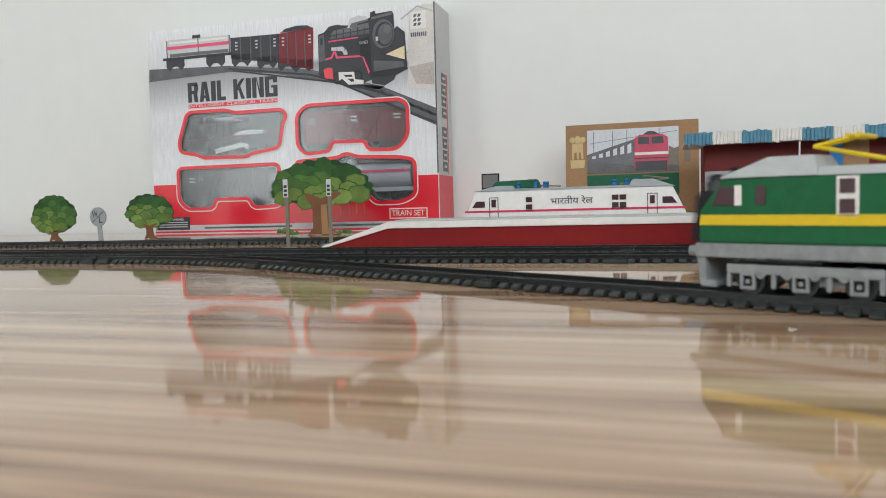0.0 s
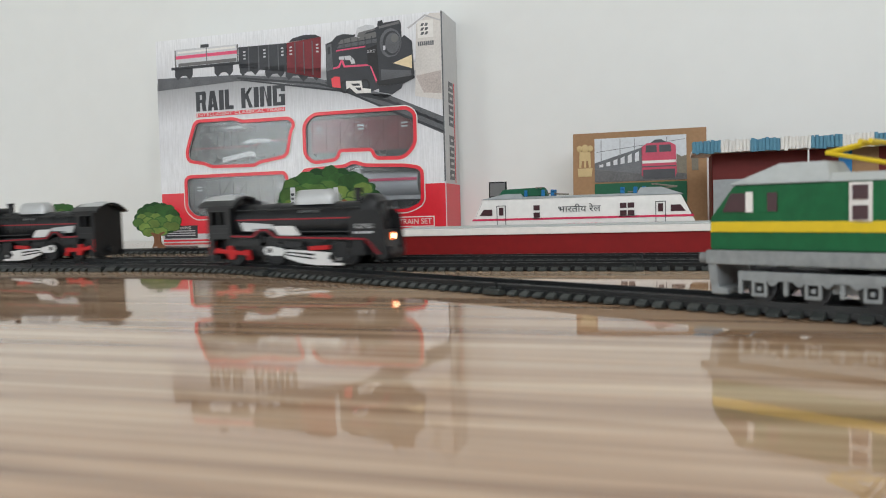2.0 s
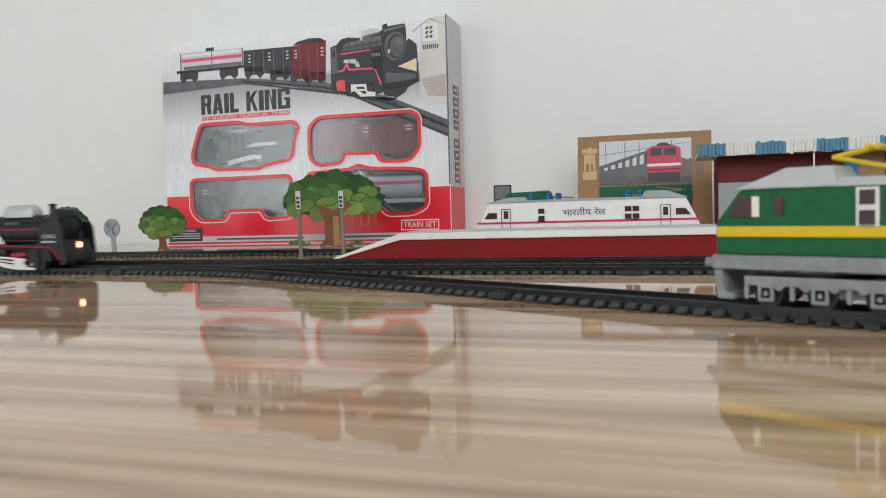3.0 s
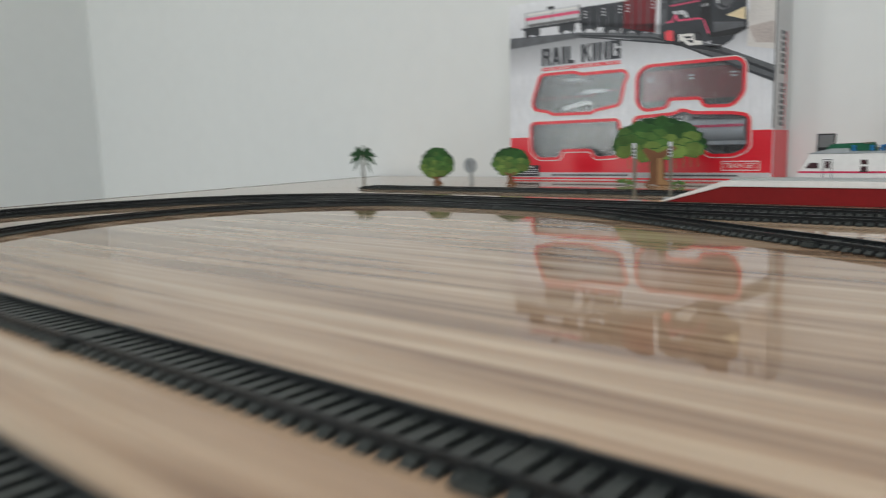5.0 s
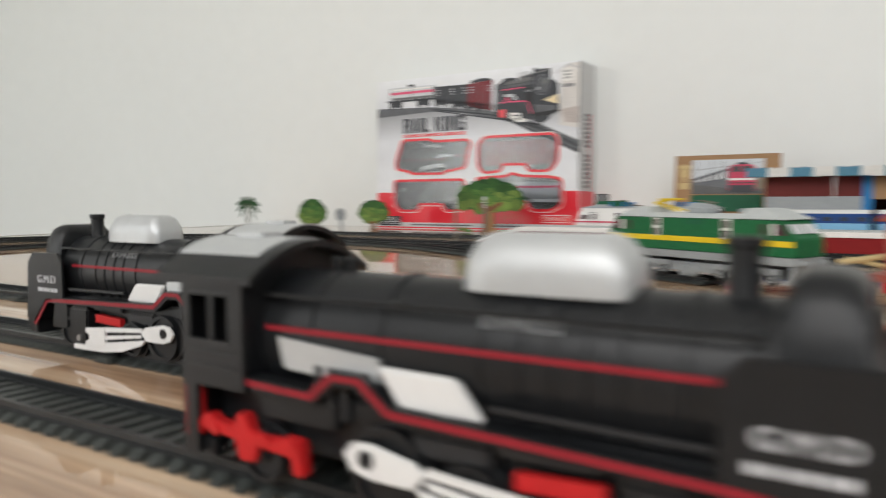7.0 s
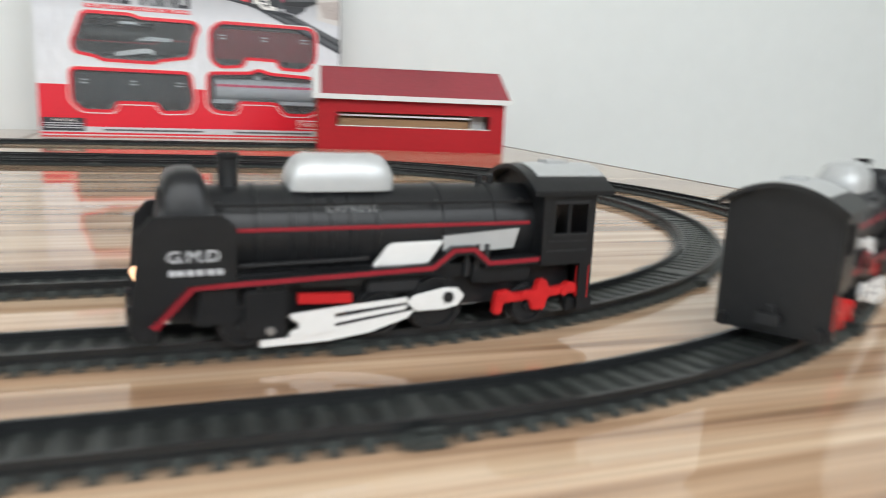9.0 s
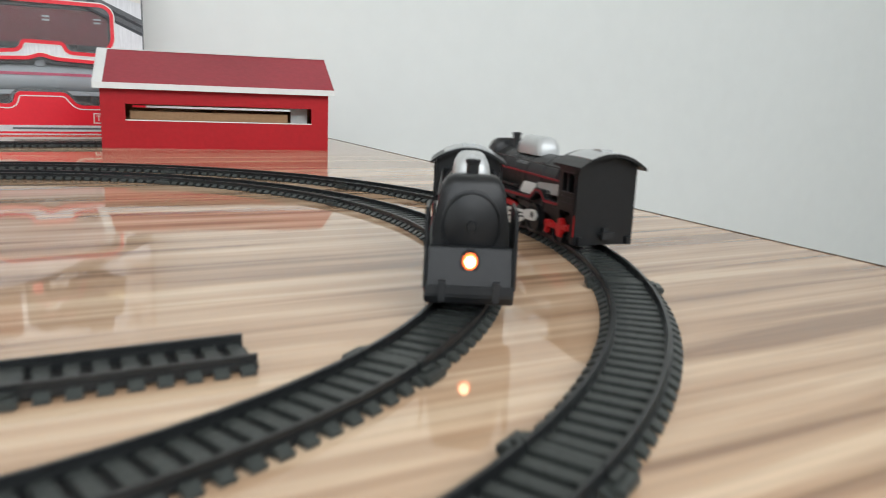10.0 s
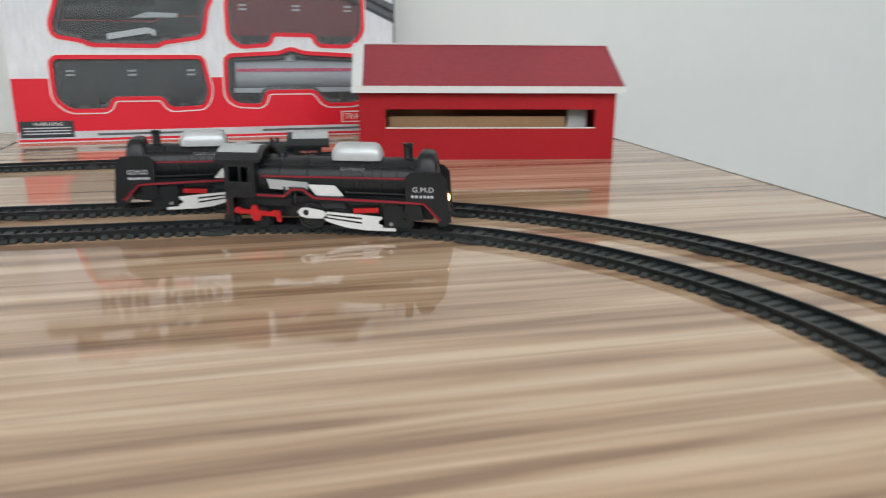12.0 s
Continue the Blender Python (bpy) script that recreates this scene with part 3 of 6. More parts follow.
    blocks("coupling", [(-0.0745, -0.0700, -0.0040, 0.0040, 0.0075, 0.0092), (-0.0750, -0.0738, -0.0040, 0.0040, 0.0070, 0.0105), (-0.0720, -0.0700, -0.0015, 0.0015, 0.006, 0.0125)], M["grey"], rear)
    arc = [(y, 0.0432 + 0.0072 * (1 - (y / 0.0225) ** 2)) for y in np.linspace(-0.0225, 0.0225, 13)]
    bm = bmesh.new()
    ring = [[bm.verts.new((x, y, z + dz)) for y, z in arc] for x, dz in ((-0.0755, 0.0012), (-0.0455, 0.0012), (-0.0455, -0.0004), (-0.0755, -0.0004))]
    for a, b in ((0, 1), (1, 2), (2, 3), (3, 0)):
        for i in range(12):
            bm.faces.new((ring[a][i], ring[a][i + 1], ring[b][i + 1], ring[b][i]))
    for i in (0, 12):
        bm.faces.new([ring[a][i] for a in range(4)])
    roof = part("cab_roof", bm, M["black"], t, "curved dark cab roof", smooth=True)
    bm = bmesh.new()
    low, top = [[[bm.verts.new((x, y, z + dz)) for y, z in arc[2:11]] for x in (-0.0752, -0.0495)] for dz in (0.0013, 0.0017)]
    for i in range(8):
        bm.faces.new((top[0][i], top[0][i + 1], top[1][i + 1], top[1][i]))
        for u in (0, 1):
            bm.faces.new((low[u][i], low[u][i + 1], top[u][i + 1], top[u][i]))
    for i in (0, 8):
        bm.faces.new((low[0][i], low[1][i], top[1][i], top[0][i]))
    part("roof_panel", bm, M["silver"], roof, "silver roof top", smooth=True)
    blocks("roof_hatch", [(-0.067, -0.058, -0.004, 0.004, 0.0514, 0.0530)], M["silver"], roof, bevel=0.0005)
    # frame and running boards
    bm = bmesh.new()
    block(bm, -0.066, 0.064, -0.0115, 0.0115, 0.006, 0.021)
    block(bm, -0.050, 0.062, -0.0150, 0.0150, 0.0160, 0.0205)
    part("chassis", bm, M["black"], t, bevel=0.0006)
    board = zpt((585, 308), (700, 312), (735, 282), (785, 282), (830, 316), (1290, 330), (1290, 345), (825, 335), (775, 300), (742, 300), (705, 330), (585, 326))
    both("running_board", board, 0.0135, 0.0192, M["black"], t)
    both("red_stripe", zpt((585, 311), (700, 315), (735, 285), (785, 285), (830, 319), (1292, 333), (1360, 405), (1348, 412), (1284, 342), (826, 328), (780, 293), (740, 293), (704, 324), (585, 320)), 0.0193, 0.0196, M["redline"], t, "dark red line")
    both("boiler_stripe", zpt((600, 236), (1205, 236), (1205, 243), (600, 243)), 0.0141, 0.0149, M["redline"], t, "dark red line")
    both("firebox_panel", zpt((628, 250), (800, 262), (800, 300), (640, 292)), 0.0150, 0.0160, M["silver"], t, "silver panel")
    both("reservoir", zpt((800, 270), (915, 272), (952, 318), (836, 318)), 0.0150, 0.0172, M["white"], t, "white slanted tank", 0.0006)
    both("side_tank", zpt((600, 330), (735, 330), (735, 365), (600, 365)), 0.0130, 0.0170, M["black"], t, bevel=0.0005)
    both("air_cylinder", zpt((850, 345), (960, 345), (960, 375), (850, 375)), 0.0130, 0.0165, M["grey"], t, bevel=0.0008)
    both("brake_hanger", zpt((990, 370), (1095, 365), (1095, 385), (990, 390)), 0.0135, 0.0160, M["redp"], t, "small red bracket")
    both("pipe", zpt((960, 296), (1205, 300), (1205, 306), (960, 302)), 0.0165, 0.0175, M["grey"], t)
    # smoke deflectors
    defl = zpt((1210, 228), (1232, 206), (1352, 206), (1378, 235), (1392, 395), (1350, 405), (1290, 340), (1210, 330))
    for k in (-1, 1):
        bm = bmesh.new()
        slab(bm, defl, k * 0.0182, k * 0.0196)
        d = part("smoke_deflector", bm, M["black"], t, "black side plate with pale lettering", 0.0003)
        words("deflector_lettering", "G.M.D", 0.0046, M["palegrey"], d, pose((1284 - 910) / 6486, k * 0.0198, 0.0270, 90, 0, 0 if k < 0 else 180), 0.0135)
        for x in (1240, 1256, 1274, 1290, 1306, 1320):
            blocks("number_bar", [((x - 5 - 910) / 6486, (x + 5 - 910) / 6486, k * 0.0198 - 0.0002, k * 0.0198 + 0.0002, 0.0218, 0.0234)], M["palegrey"], d, "pale plain bar")
        words("side_lettering", "EXPRESS", 0.0030, M["lettergrey"], t, pose(0.012, k * 0.0128, 0.0385, 90 - 30, 0, 0 if k < 0 else 180), 0.0155)
    # front beam
    bm = bmesh.new()
    slab(bm, zpt((1345, 395), (1392, 385), (1396, 410), (1385, 432), (1345, 436)), -0.0190, 0.0190)
    front = part("buffer_beam", bm, M["black"], t, "black front beam", bevel=0.0005)
    bm = bmesh.new()
    slab(bm, zpt((1330, 300), (1362, 300), (1388, 390), (1330, 395)), -0.0180, 0.0180)
    part("front_apron", bm, M["black"], t, bevel=0.0005)
    for y in (-0.0115, 0.0115):
        blocks("step", [(0.0728, 0.0752, y - 0.0015, y + 0.0015, 0.0045, 0.0125)], M["grey"], front, bevel=0.0003)
    # cylinders
    both("cylinder_block", zpt((1115, 350), (1200, 350), (1200, 446), (1120, 446)), 0.0105, 0.0180, M["black"], t, bevel=0.0008)
    for k in (-1, 1):
        bm = bmesh.new()
        rod(bm, ((1150 - 910) / 6486, k * 0.0178, 0.0038), ((1150 - 910) / 6486, k * 0.0190, 0.0038), 0.0013, n=10)
        part("cylinder_bolt", bm, M["steel"], t)
    # rear red frame
    def spt(*pts):
        return [((x - 790) / 5200, (385 - z) / 5200) for x, z in pts]

    both("trailing_frame", spt((452, 322), (468, 317), (476, 324), (505, 327), (514, 310), (527, 310), (534, 328), (575, 333), (584, 326), (608, 328), (612, 366), (598, 368), (594, 348), (562, 346), (545, 344), (538, 364), (514, 364), (508, 342), (470, 338), (452, 338)), 0.0160, 0.0196, M["redp"], t, "bright red truck frame", 0.0004)
    both("frame_post", spt((430, 286), (450, 290), (453, 345), (430, 350)), 0.0172, 0.0204, M["redp"], t, "red upright", 0.0004)
    for x in (478, 556, 598):
        for k in (-1, 1):
            bm = bmesh.new()
            rod(bm, ((x - 790) / 5200, k * 0.0190, 0.0098), ((x - 790) / 5200, k * 0.0203, 0.0098), 0.0013, n=10)
            part("axle_boss", bm, M["redp"], t)
    both("cab_step", spt((415, 345), (470, 350), (470, 372), (415, 368)), 0.0150, 0.0184, M["black"], t, bevel=0.0005)
    for x in (620, 638, 656):
        both("sand_pipe", spt((x, 246), (x + 7, 246), (x + 7, 300), (x, 300)), 0.0150, 0.0168, M["grey"], t)
    for x in (955, 968, 981, 994):
        both("valve_stem", spt((x, 284), (x + 7, 284), (x + 7, 300), (x, 300)), 0.0160, 0.0182, M["grey"], t)
    both("lubricator", spt((838, 282), (935, 284), (935, 302), (838, 302)), 0.0150, 0.0176, M["grey"], t, bevel=0.0006)
    both("leading_guard", spt((1028, 290), (1080, 292), (1092, 352), (1028, 352)), 0.0125, 0.0176, M["black"], t, bevel=0.0006)
    for k in (-1, 1):
        bm = bmesh.new()
        rod(bm, (-0.048, k * 0.0150, 0.0405), (0.052, k * 0.0150, 0.0405), 0.0005, n=6)
        for x in (-0.045, -0.015, 0.018, 0.050):
            rod(bm, (x, k * 0.0105, 0.0405), (x, k * 0.0152, 0.0405), 0.0006, n=6)
        part("handrail", bm, M["black"], t)
    both("step_box", zpt((488, 380), (510, 380), (510, 430), (488, 430)), 0.0135, 0.0160, M["black"], t)
    # white rods
    both("crank_rod", zpt((757, 385), (772, 368), (800, 366), (865, 378), (882, 392), (862, 412), (800, 412), (770, 405)), 0.0182, 0.0194, M["white"], t, "white plastic rod", 0.0003)
    both("crank_hole", zpt((782, 380), (790, 374), (802, 376), (806, 388), (800, 398), (788, 398), (781, 390)), 0.0195, 0.0197, M["dark"], t)
    both("slide_bar", zpt((880, 382), (1030, 392), (1030, 404), (880, 392)), 0.0180, 0.0190, M["white"], t)
    both("slide_bar", zpt((880, 398), (1030, 414), (1030, 424), (884, 406)), 0.0180, 0.0190, M["white"], t)
    both("slide_bar", zpt((866, 410), (1030, 432), (1115, 446), (1170, 448), (1170, 460), (1040, 458), (960, 448), (880, 424)), 0.0180, 0.0192, M["white"], t)
    both("crosshead", zpt((1028, 392), (1115, 400), (1110, 412), (1098, 416), (1098, 430), (1115, 434), (1115, 452), (1028, 440)), 0.0178, 0.0196, M["white"], t, "white crosshead", 0.0003)
    # wheels
    for x, r, name in ((815, 0.0088, "driving_wheel"), (935, 0.0068, "coupled_wheel"), (1200, 0.0062, "leading_wheel"), (600, 0.0060, "trailing_wheel")):
        for k in (-1, 1):
            bm = bmesh.new()
            turned(bm, [(0.0, r + 0.0009), (0.0012, r + 0.0009), (0.0013, r), (0.0040, r), (0.0040, r * 0.82), (0.0030, r * 0.80), (0.0030, 0.0018), (0.0042, 0.0016), (0.0042, 0.0004)], 20)
            bmesh.ops.rotate(bm, verts=bm.verts, cent=(0, 0, 0), matrix=Matrix.Rotation(radians(90 * k), 3, "Z"))
            part(name, bm, M["black"], t, smooth=True, at=pose((x - 910) / 6486, k * 0.0112, r - 0.0006))
    # the whole body is slimmer than it is tall
    for o in t.children_recursive:
        if o.type == "MESH" and "wheel" not in o.name:
            o.data.transform(Matrix.Diagonal((1, 0.87, 1, 1)))
        elif o.type == "FONT":
            o.matrix_basis.translation.y *= 0.87
    return t


def train_track(r, s):
    """Place and heading at s along a loop, counter-clockwise from the far right."""
    far, tx, ty, wide, start = LOOP[r]
    near, bend_l, bend_r = END[r] - start, wide * (math.pi + SKEW), r * (math.pi - SKEW)
    s %= far + bend_l + near + bend_r
    if s < far:
        return Vector((tx - s * math.cos(SKEW), ty + s * math.sin(SKEW), 0)), math.pi - SKEW
    s -= far
    if s < bend_l:
        q = math.pi / 2 - SKEW + s / wide
        return Vector((start + wide * math.cos(q), CY - r + wide + wide * math.sin(q), 0)), q + math.pi / 2
    s -= bend_l
    if s < near:
        return Vector((start + s, CY - r, 0)), 0.0
    q = -math.pi / 2 + (s - near) / r
    return Vector((END[r] + r * math.cos(q), CY + r * math.sin(q), 0)), q + math.pi / 2


def ride(r, s, backwards):
    front, rear = train_track(r, s + 0.045)[0], train_track(r, s - 0.045)[0]
    mid, d = (front + rear) / 2, front - rear
    return pose(mid.x, mid.y, RAIL_Z, 0, 0, math.degrees(math.atan2(d.y, d.x)) + (180 if backwards else 0))


# middle of each locomotive along its loop: seconds, metres
RUN_A = ((-0.5, 0.7020), (0.4, 1.0075), (0.8, 1.1405), (1.2, 1.2890), (1.5, 1.3900), (2.7, 1.7890), (3.1, 1.9330), (3.9, 2.6292), (4.3, 2.7750), (6, 3.3231), (6.2, 3.4025), (6.5, 3.5205), (6.8, 3.6135), (7, 3.6856), (7.5, 3.8816), (7.7, 3.9595), (8.1, 4.1575), (8.9, 4.6467), (9.3, 4.7700), (9.5, 4.8269), (9.9, 4.9527), (10.5, 5.1185), (11.2, 5.3397), (11.6, 5.4710), (11.8, 5.5319), (12, 5.5914), (12.5, 5.7307))
RUN_B = ((-0.5, 0.4810), (1.5, 1.0870), (2, 1.2325), (2.5, 1.3950), (2.7, 1.4595), (3.1, 1.5545), (3.9, 2.2611), (4.3, 2.3941), (6.5, 3.1174), (7, 3.2786), (7.5, 3.4756), (7.7, 3.5464), (8.1, 3.7494), (8.9, 4.2294), (9.3, 4.3874), (9.5, 4.4437), (9.9, 4.5453), (10.2, 4.6042), (10.5, 4.6659), (10.8, 4.7337), (11.2, 4.8563), (11.6, 4.9719), (11.8, 5.0272), (12, 5.0756), (12.5, 5.2045))


def along(run, t):
    """Smooth reading of a run."""
    ts, ss = zip(*run)
    return sum(float(np.interp(t + d, ts, ss)) for d in (-0.1, -0.05, 0, 0.05, 0.1)) / 5


def motions():
    for loco, r, run, backwards in ((LOCO_A, RO, RUN_A, False), (LOCO_B, RM, RUN_B, True)):
        walk(loco, [(i / 10, ride(r, along(run, i / 10), backwards)) for i in range(121)])
        for w in loco.children:
            if "wheel" in w.name:
                p, size = w.location.copy(), w.location.z + 0.0006
                k = -1 if backwards else 1
                walk(w, [(i / 30, pose(*p, 0, math.degrees(k * along(run, i / 30) / size) % 360, 0)) for i in range(361)])


# ---- the two carton boxes ----
BOX_W, BOX_H, BOX_D = 0.47, 0.315, 0.070
WINDOWS = (
    [(0.069, 0.184), (0.136, 0.184), (0.149, 0.179), (0.229, 0.179), (0.235, 0.172), (0.229, 0.162), (0.222, 0.128), (0.176, 0.121), (0.169, 0.117), (0.094, 0.118), (0.084, 0.123), (0.055, 0.128), (0.053, 0.140)],
    [(0.256, 0.170), (0.270, 0.182), (0.415, 0.182), (0.424, 0.175), (0.424, 0.134), (0.413, 0.121), (0.404, 0.117), (0.367, 0.118), (0.362, 0.131), (0.308, 0.132), (0.304, 0.119), (0.268, 0.116), (0.256, 0.127)],
    [(0.049, 0.099), (0.219, 0.099), (0.221, 0.087), (0.226, 0.060), (0.219, 0.042), (0.178, 0.040), (0.171, 0.054), (0.111, 0.054), (0.106, 0.040), (0.063, 0.040), (0.049, 0.053)],
    [(0.251, 0.101), (0.318, 0.104), (0.331, 0.110), (0.348, 0.104), (0.412, 0.101), (0.433, 0.097), (0.433, 0.051), (0.413, 0.042), (0.375, 0.042), (0.361, 0.060), (0.297, 0.060), (0.292, 0.042), (0.260, 0.044), (0.250, 0.053)],
)


def softened(pts, r):
    """A polygon with rounded corners."""
    out = []
    for i in range(len(pts)):
        a, p, b = Vector(pts[i - 1]), Vector(pts[i]), Vector(pts[(i + 1) % len(pts)])
        k = min(r, (a - p).length * 0.45, (b - p).length * 0.45)
        u, w = p + (a - p).normalized() * k, p + (b - p).normalized() * k
        for q in (0.0, 0.3, 0.7, 1.0):
            out.append(tuple(u * (1 - q) ** 2 + p * 2 * q * (1 - q) + w * q * q))
    return out


def grown(pts, d):
    """A polygon (clockwise in x and z) with its edges moved outwards."""
    out = []
    for i, (x, z) in enumerate(pts):
        a, b = Vector(pts[i - 1]), Vector(pts[(i + 1) % len(pts)])
        p = Vector((x, z))
        u, w = (p - a).normalized(), (b - p).normalized()
        nrm = Vector((-u.y - w.y, u.x + w.x)).normalized()
        k = max(0.5, math.sqrt((1 + u.dot(w)) / 2))
        out.append(tuple(p + nrm * (d / k)))
    return out


def ribbon(bm, pts, d0, d1, y0, y1):
    a, b = grown(pts, d0), grown(pts, d1)
    n = len(pts)
    va, vb, vc, vd = [[bm.verts.new((x, y, z)) for x, z in loop] for loop, y in ((a, y0), (b, y0), (b, y1), (a, y1))]
    for i in range(n):
        j = (i + 1) % n
        bm.faces.new((va[i], va[j], vb[j], vb[i])), bm.faces.new((vb[i], vb[j], vc[j], vc[i]))
        bm.faces.new((vd[i], vd[j], va[j], va[i])), bm.faces.new((vc[i], vc[j], vd[j], vd[i]))


WINDOWS = tuple(softened(w, 0.007) for w in WINDOWS)


def wagon_relief(t, x0, x1, z0, z1, body, name, label):
    """A wagon lying in its tray behind a window."""
    bm = bmesh.new()
    block(bm, x0, x1, 0.008, 0.024, z0 + 0.012, z1)
    n = 7
    for i in range(n + 1):
        x = x0 + (x1 - x0) * i / n
        block(bm, x - 0.001, x + 0.001, 0.0066, 0.009, z0 + 0.012, z1)
    block(bm, x0 - 0.001, x1 + 0.001, 0.0062, 0.009, z1 - 0.003, z1)
    block(bm, x0 - 0.001, x1 + 0.001, 0.0062, 0.009, z0 + 0.012, z0 + 0.015)
    w = part(name, bm, body, t, label)
    for x in (x0 + 0.024, x1 - 0.024):
        bm = bmesh.new()
        block(bm, x - 0.017, x + 0.017, 0.007, 0.02, z0 + 0.004, z0 + 0.012)
        for d in (-0.011, 0.011):
            rod(bm, (x + d, 0.006, z0 + 0.005), (x + d, 0.018, z0 + 0.005), 0.006)
        part("wagon_bogie", bm, M["grey"], w)
    bm = bmesh.new()
    c = (x0 + x1) / 2
    for q in (-0.030, 0.0, 0.030):
        slab(bm, [(c + q - 0.013, z0 + 0.016), (c + q - 0.011, z0 + 0.016), (c + q + 0.013, z1 - 0.005), (c + q + 0.011, z1 - 0.005)], 0.0068, 0.0085)
    part("wagon_brace", bm, body, w)
    for x in (x0 + 0.012, (x0 + x1) / 2, x1 - 0.012):
        for z in (z1 - 0.012, z1 - 0.017):
            blocks("plain_bar", [(x - 0.005, x + 0.005, 0.0055, 0.0065, z, z + 0.0022)], M["palegrey"], w)


def train_box(x, y, turn, label):
    t = thing("train_set_box", pose(x, y, 0, -1.2, 0, turn), label, "toy box", "train set boxes")
    # front panel with its four openings
    bm = bmesh.new()
    edges = []
    for loop in ([(0, 0), (BOX_W, 0), (BOX_W, BOX_H), (0, BOX_H)], *WINDOWS):
        vs = [bm.verts.new((px, 0, pz)) for px, pz in loop]
        edges += [bm.edges.new((vs[i], vs[(i + 1) % len(vs)])) for i in range(len(vs))]
    bmesh.ops.triangle_fill(bm, use_beauty=True, use_dissolve=False, edges=edges)
    for f in [f for f in bm.faces if any(inside(f.calc_center_median(), w) for w in WINDOWS)]:
        bm.faces.remove(f)
    ext = bmesh.ops.extrude_face_region(bm, geom=bm.faces[:])
    bmesh.ops.translate(bm, vec=(0, 0.0012, 0), verts=[g for g in ext["geom"] if isinstance(g, bmesh.types.BMVert)])
    part("front_panel", bm, M["carton"], t, "white and grey printed front")
    bm = bmesh.new()
    e = 0.0015
    rings = []
    for x0, x1, z0, z1, yy in ((0, BOX_W, 0, BOX_H, 0.0014), (0, BOX_W, 0, BOX_H, BOX_D), (e, BOX_W - e, e, BOX_H - e, 0.0014), (e, BOX_W - e, e, BOX_H - e, BOX_D - e)):
        rings.append([bm.verts.new((px, yy, pz)) for px, pz in ((x0, z0), (x1, z0), (x1, z1), (x0, z1))])
    for u, w in ((0, 1), (0, 2), (2, 3)):
        for i in range(4):
            j = (i + 1) % 4
            bm.faces.new((rings[u][i], rings[u][j], rings[w][j], rings[w][i]))
    bm.faces.new(rings[1]), bm.faces.new(rings[3])
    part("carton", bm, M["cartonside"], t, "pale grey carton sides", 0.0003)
    blocks("tray", [(0.004, BOX_W - 0.004, 0.034, 0.036, 0.004, BOX_H - 0.004)], M["ink2"], t, "grey moulded tray")
    blocks("side_band", [(BOX_W + 0.0002, BOX_W + 0.0005, 0.0005, BOX_D, 0.001, 0.076)], M["boxred"], t, "red printed band")
    part("red_band", red_band(), M["boxred"], t, "red printed band")
    for w in WINDOWS:
        bm = bmesh.new()
        ribbon(bm, w, 0.0, 0.0050, -0.0016, -0.0002)
        frame_ = part("window_border", bm, M["boxred"], t, "red window border")
        bm = bmesh.new()
        ribbon(bm, w, 0.0051, 0.0066, -0.0013, -0.0002)
        part("window_outline", bm, M["whitecard"], frame_, "white outline")
        bm = bmesh.new()
        ribbon(bm, w, -0.0042, -0.0008, 0.0090, 0.0330)
        part("tray_wall", bm, M["ink3"], t, "grey moulded tray wall")
        bm = bmesh.new()
        slab(bm, grown(w, 0.001), 0.0016, 0.0020)
        pane = part("window_film", bm, M["film"], t, "clear plastic film")
        pane.visible_shadow = False
    wagon_relief(t, 0.262, 0.420, 0.116, 0.176, M["inkred"], "boxed_wagon", "brown-red boxed wagon")
    wagon_relief(t, 0.054, 0.218, 0.040, 0.096, M["ink"], "boxed_wagon", "dark grey boxed wagon")
    bm = bmesh.new()
    block(bm, 0.258, 0.428, 0.012, 0.022, 0.056, 0.062)
    r0 = bmesh.ops.create_cone(bm, cap_ends=True, segments=20, radius1=0.0175, radius2=0.0175, depth=0.165, matrix=Matrix.Translation((0.343, 0.024, 0.080)) @ Matrix.Rotation(radians(90), 4, "Y"))
    rod(bm, (0.331, 0.020, 0.096), (0.331, 0.020, 0.106), 0.007)
    tank = part("boxed_tank_wagon", bm, M["palegrey"], t, "silver boxed tank wagon", smooth=True)
    blocks("pink_stripe", [(0.262, 0.425, 0.0052, 0.0066, 0.083, 0.087)], M["pink"], tank)
    for q in (0.272, 0.412):
        bm = bmesh.new()
        block(bm, q - 0.018, q + 0.018, 0.008, 0.02, 0.046, 0.055)
        for d in (-0.011, 0.011):
            rod(bm, (q + d, 0.006, 0.049), (q + d, 0.018, 0.049), 0.006)
        part("wagon_bogie", bm, M["grey"], tank)
    bm = bmesh.new()
    rod(bm, (0.066, 0.022, 0.156), (0.172, 0.022, 0.156), 0.015)
    block(bm, 0.170, 0.222, 0.006, 0.034, 0.132, 0.178)
    block(bm, 0.062, 0.222, 0.010, 0.030, 0.128, 0.142)
    for q in (0.09, 0.118, 0.15, 0.19):
        rod(bm, (q, 0.006, 0.129), (q, 0.02, 0.129), 0.008)
    lo = part("boxed_locomotive", bm, M["black"], t, "black boxed locomotive", smooth=True)
    bm = bmesh.new()
    slab(bm, [(0.112, 0.122), (0.160, 0.130), (0.168, 0.126), (0.168, 0.134), (0.158, 0.137), (0.112, 0.129)], 0.003, 0.0055)
    part("white_rod", bm, M["white"], lo, "white rod")
    bm = bmesh.new()
    slab(bm, [(0.140, 0.148), (0.195, 0.149), (0.195, 0.154), (0.160, 0.155)], 0.003, 0.0055)
    slab(bm, [(0.118, 0.172), (0.148, 0.172), (0.146, 0.176), (0.120, 0.176)], 0.004, 0.022)
    part("silver_panel", bm, M["silver"], lo)
    bm = bmesh.new()
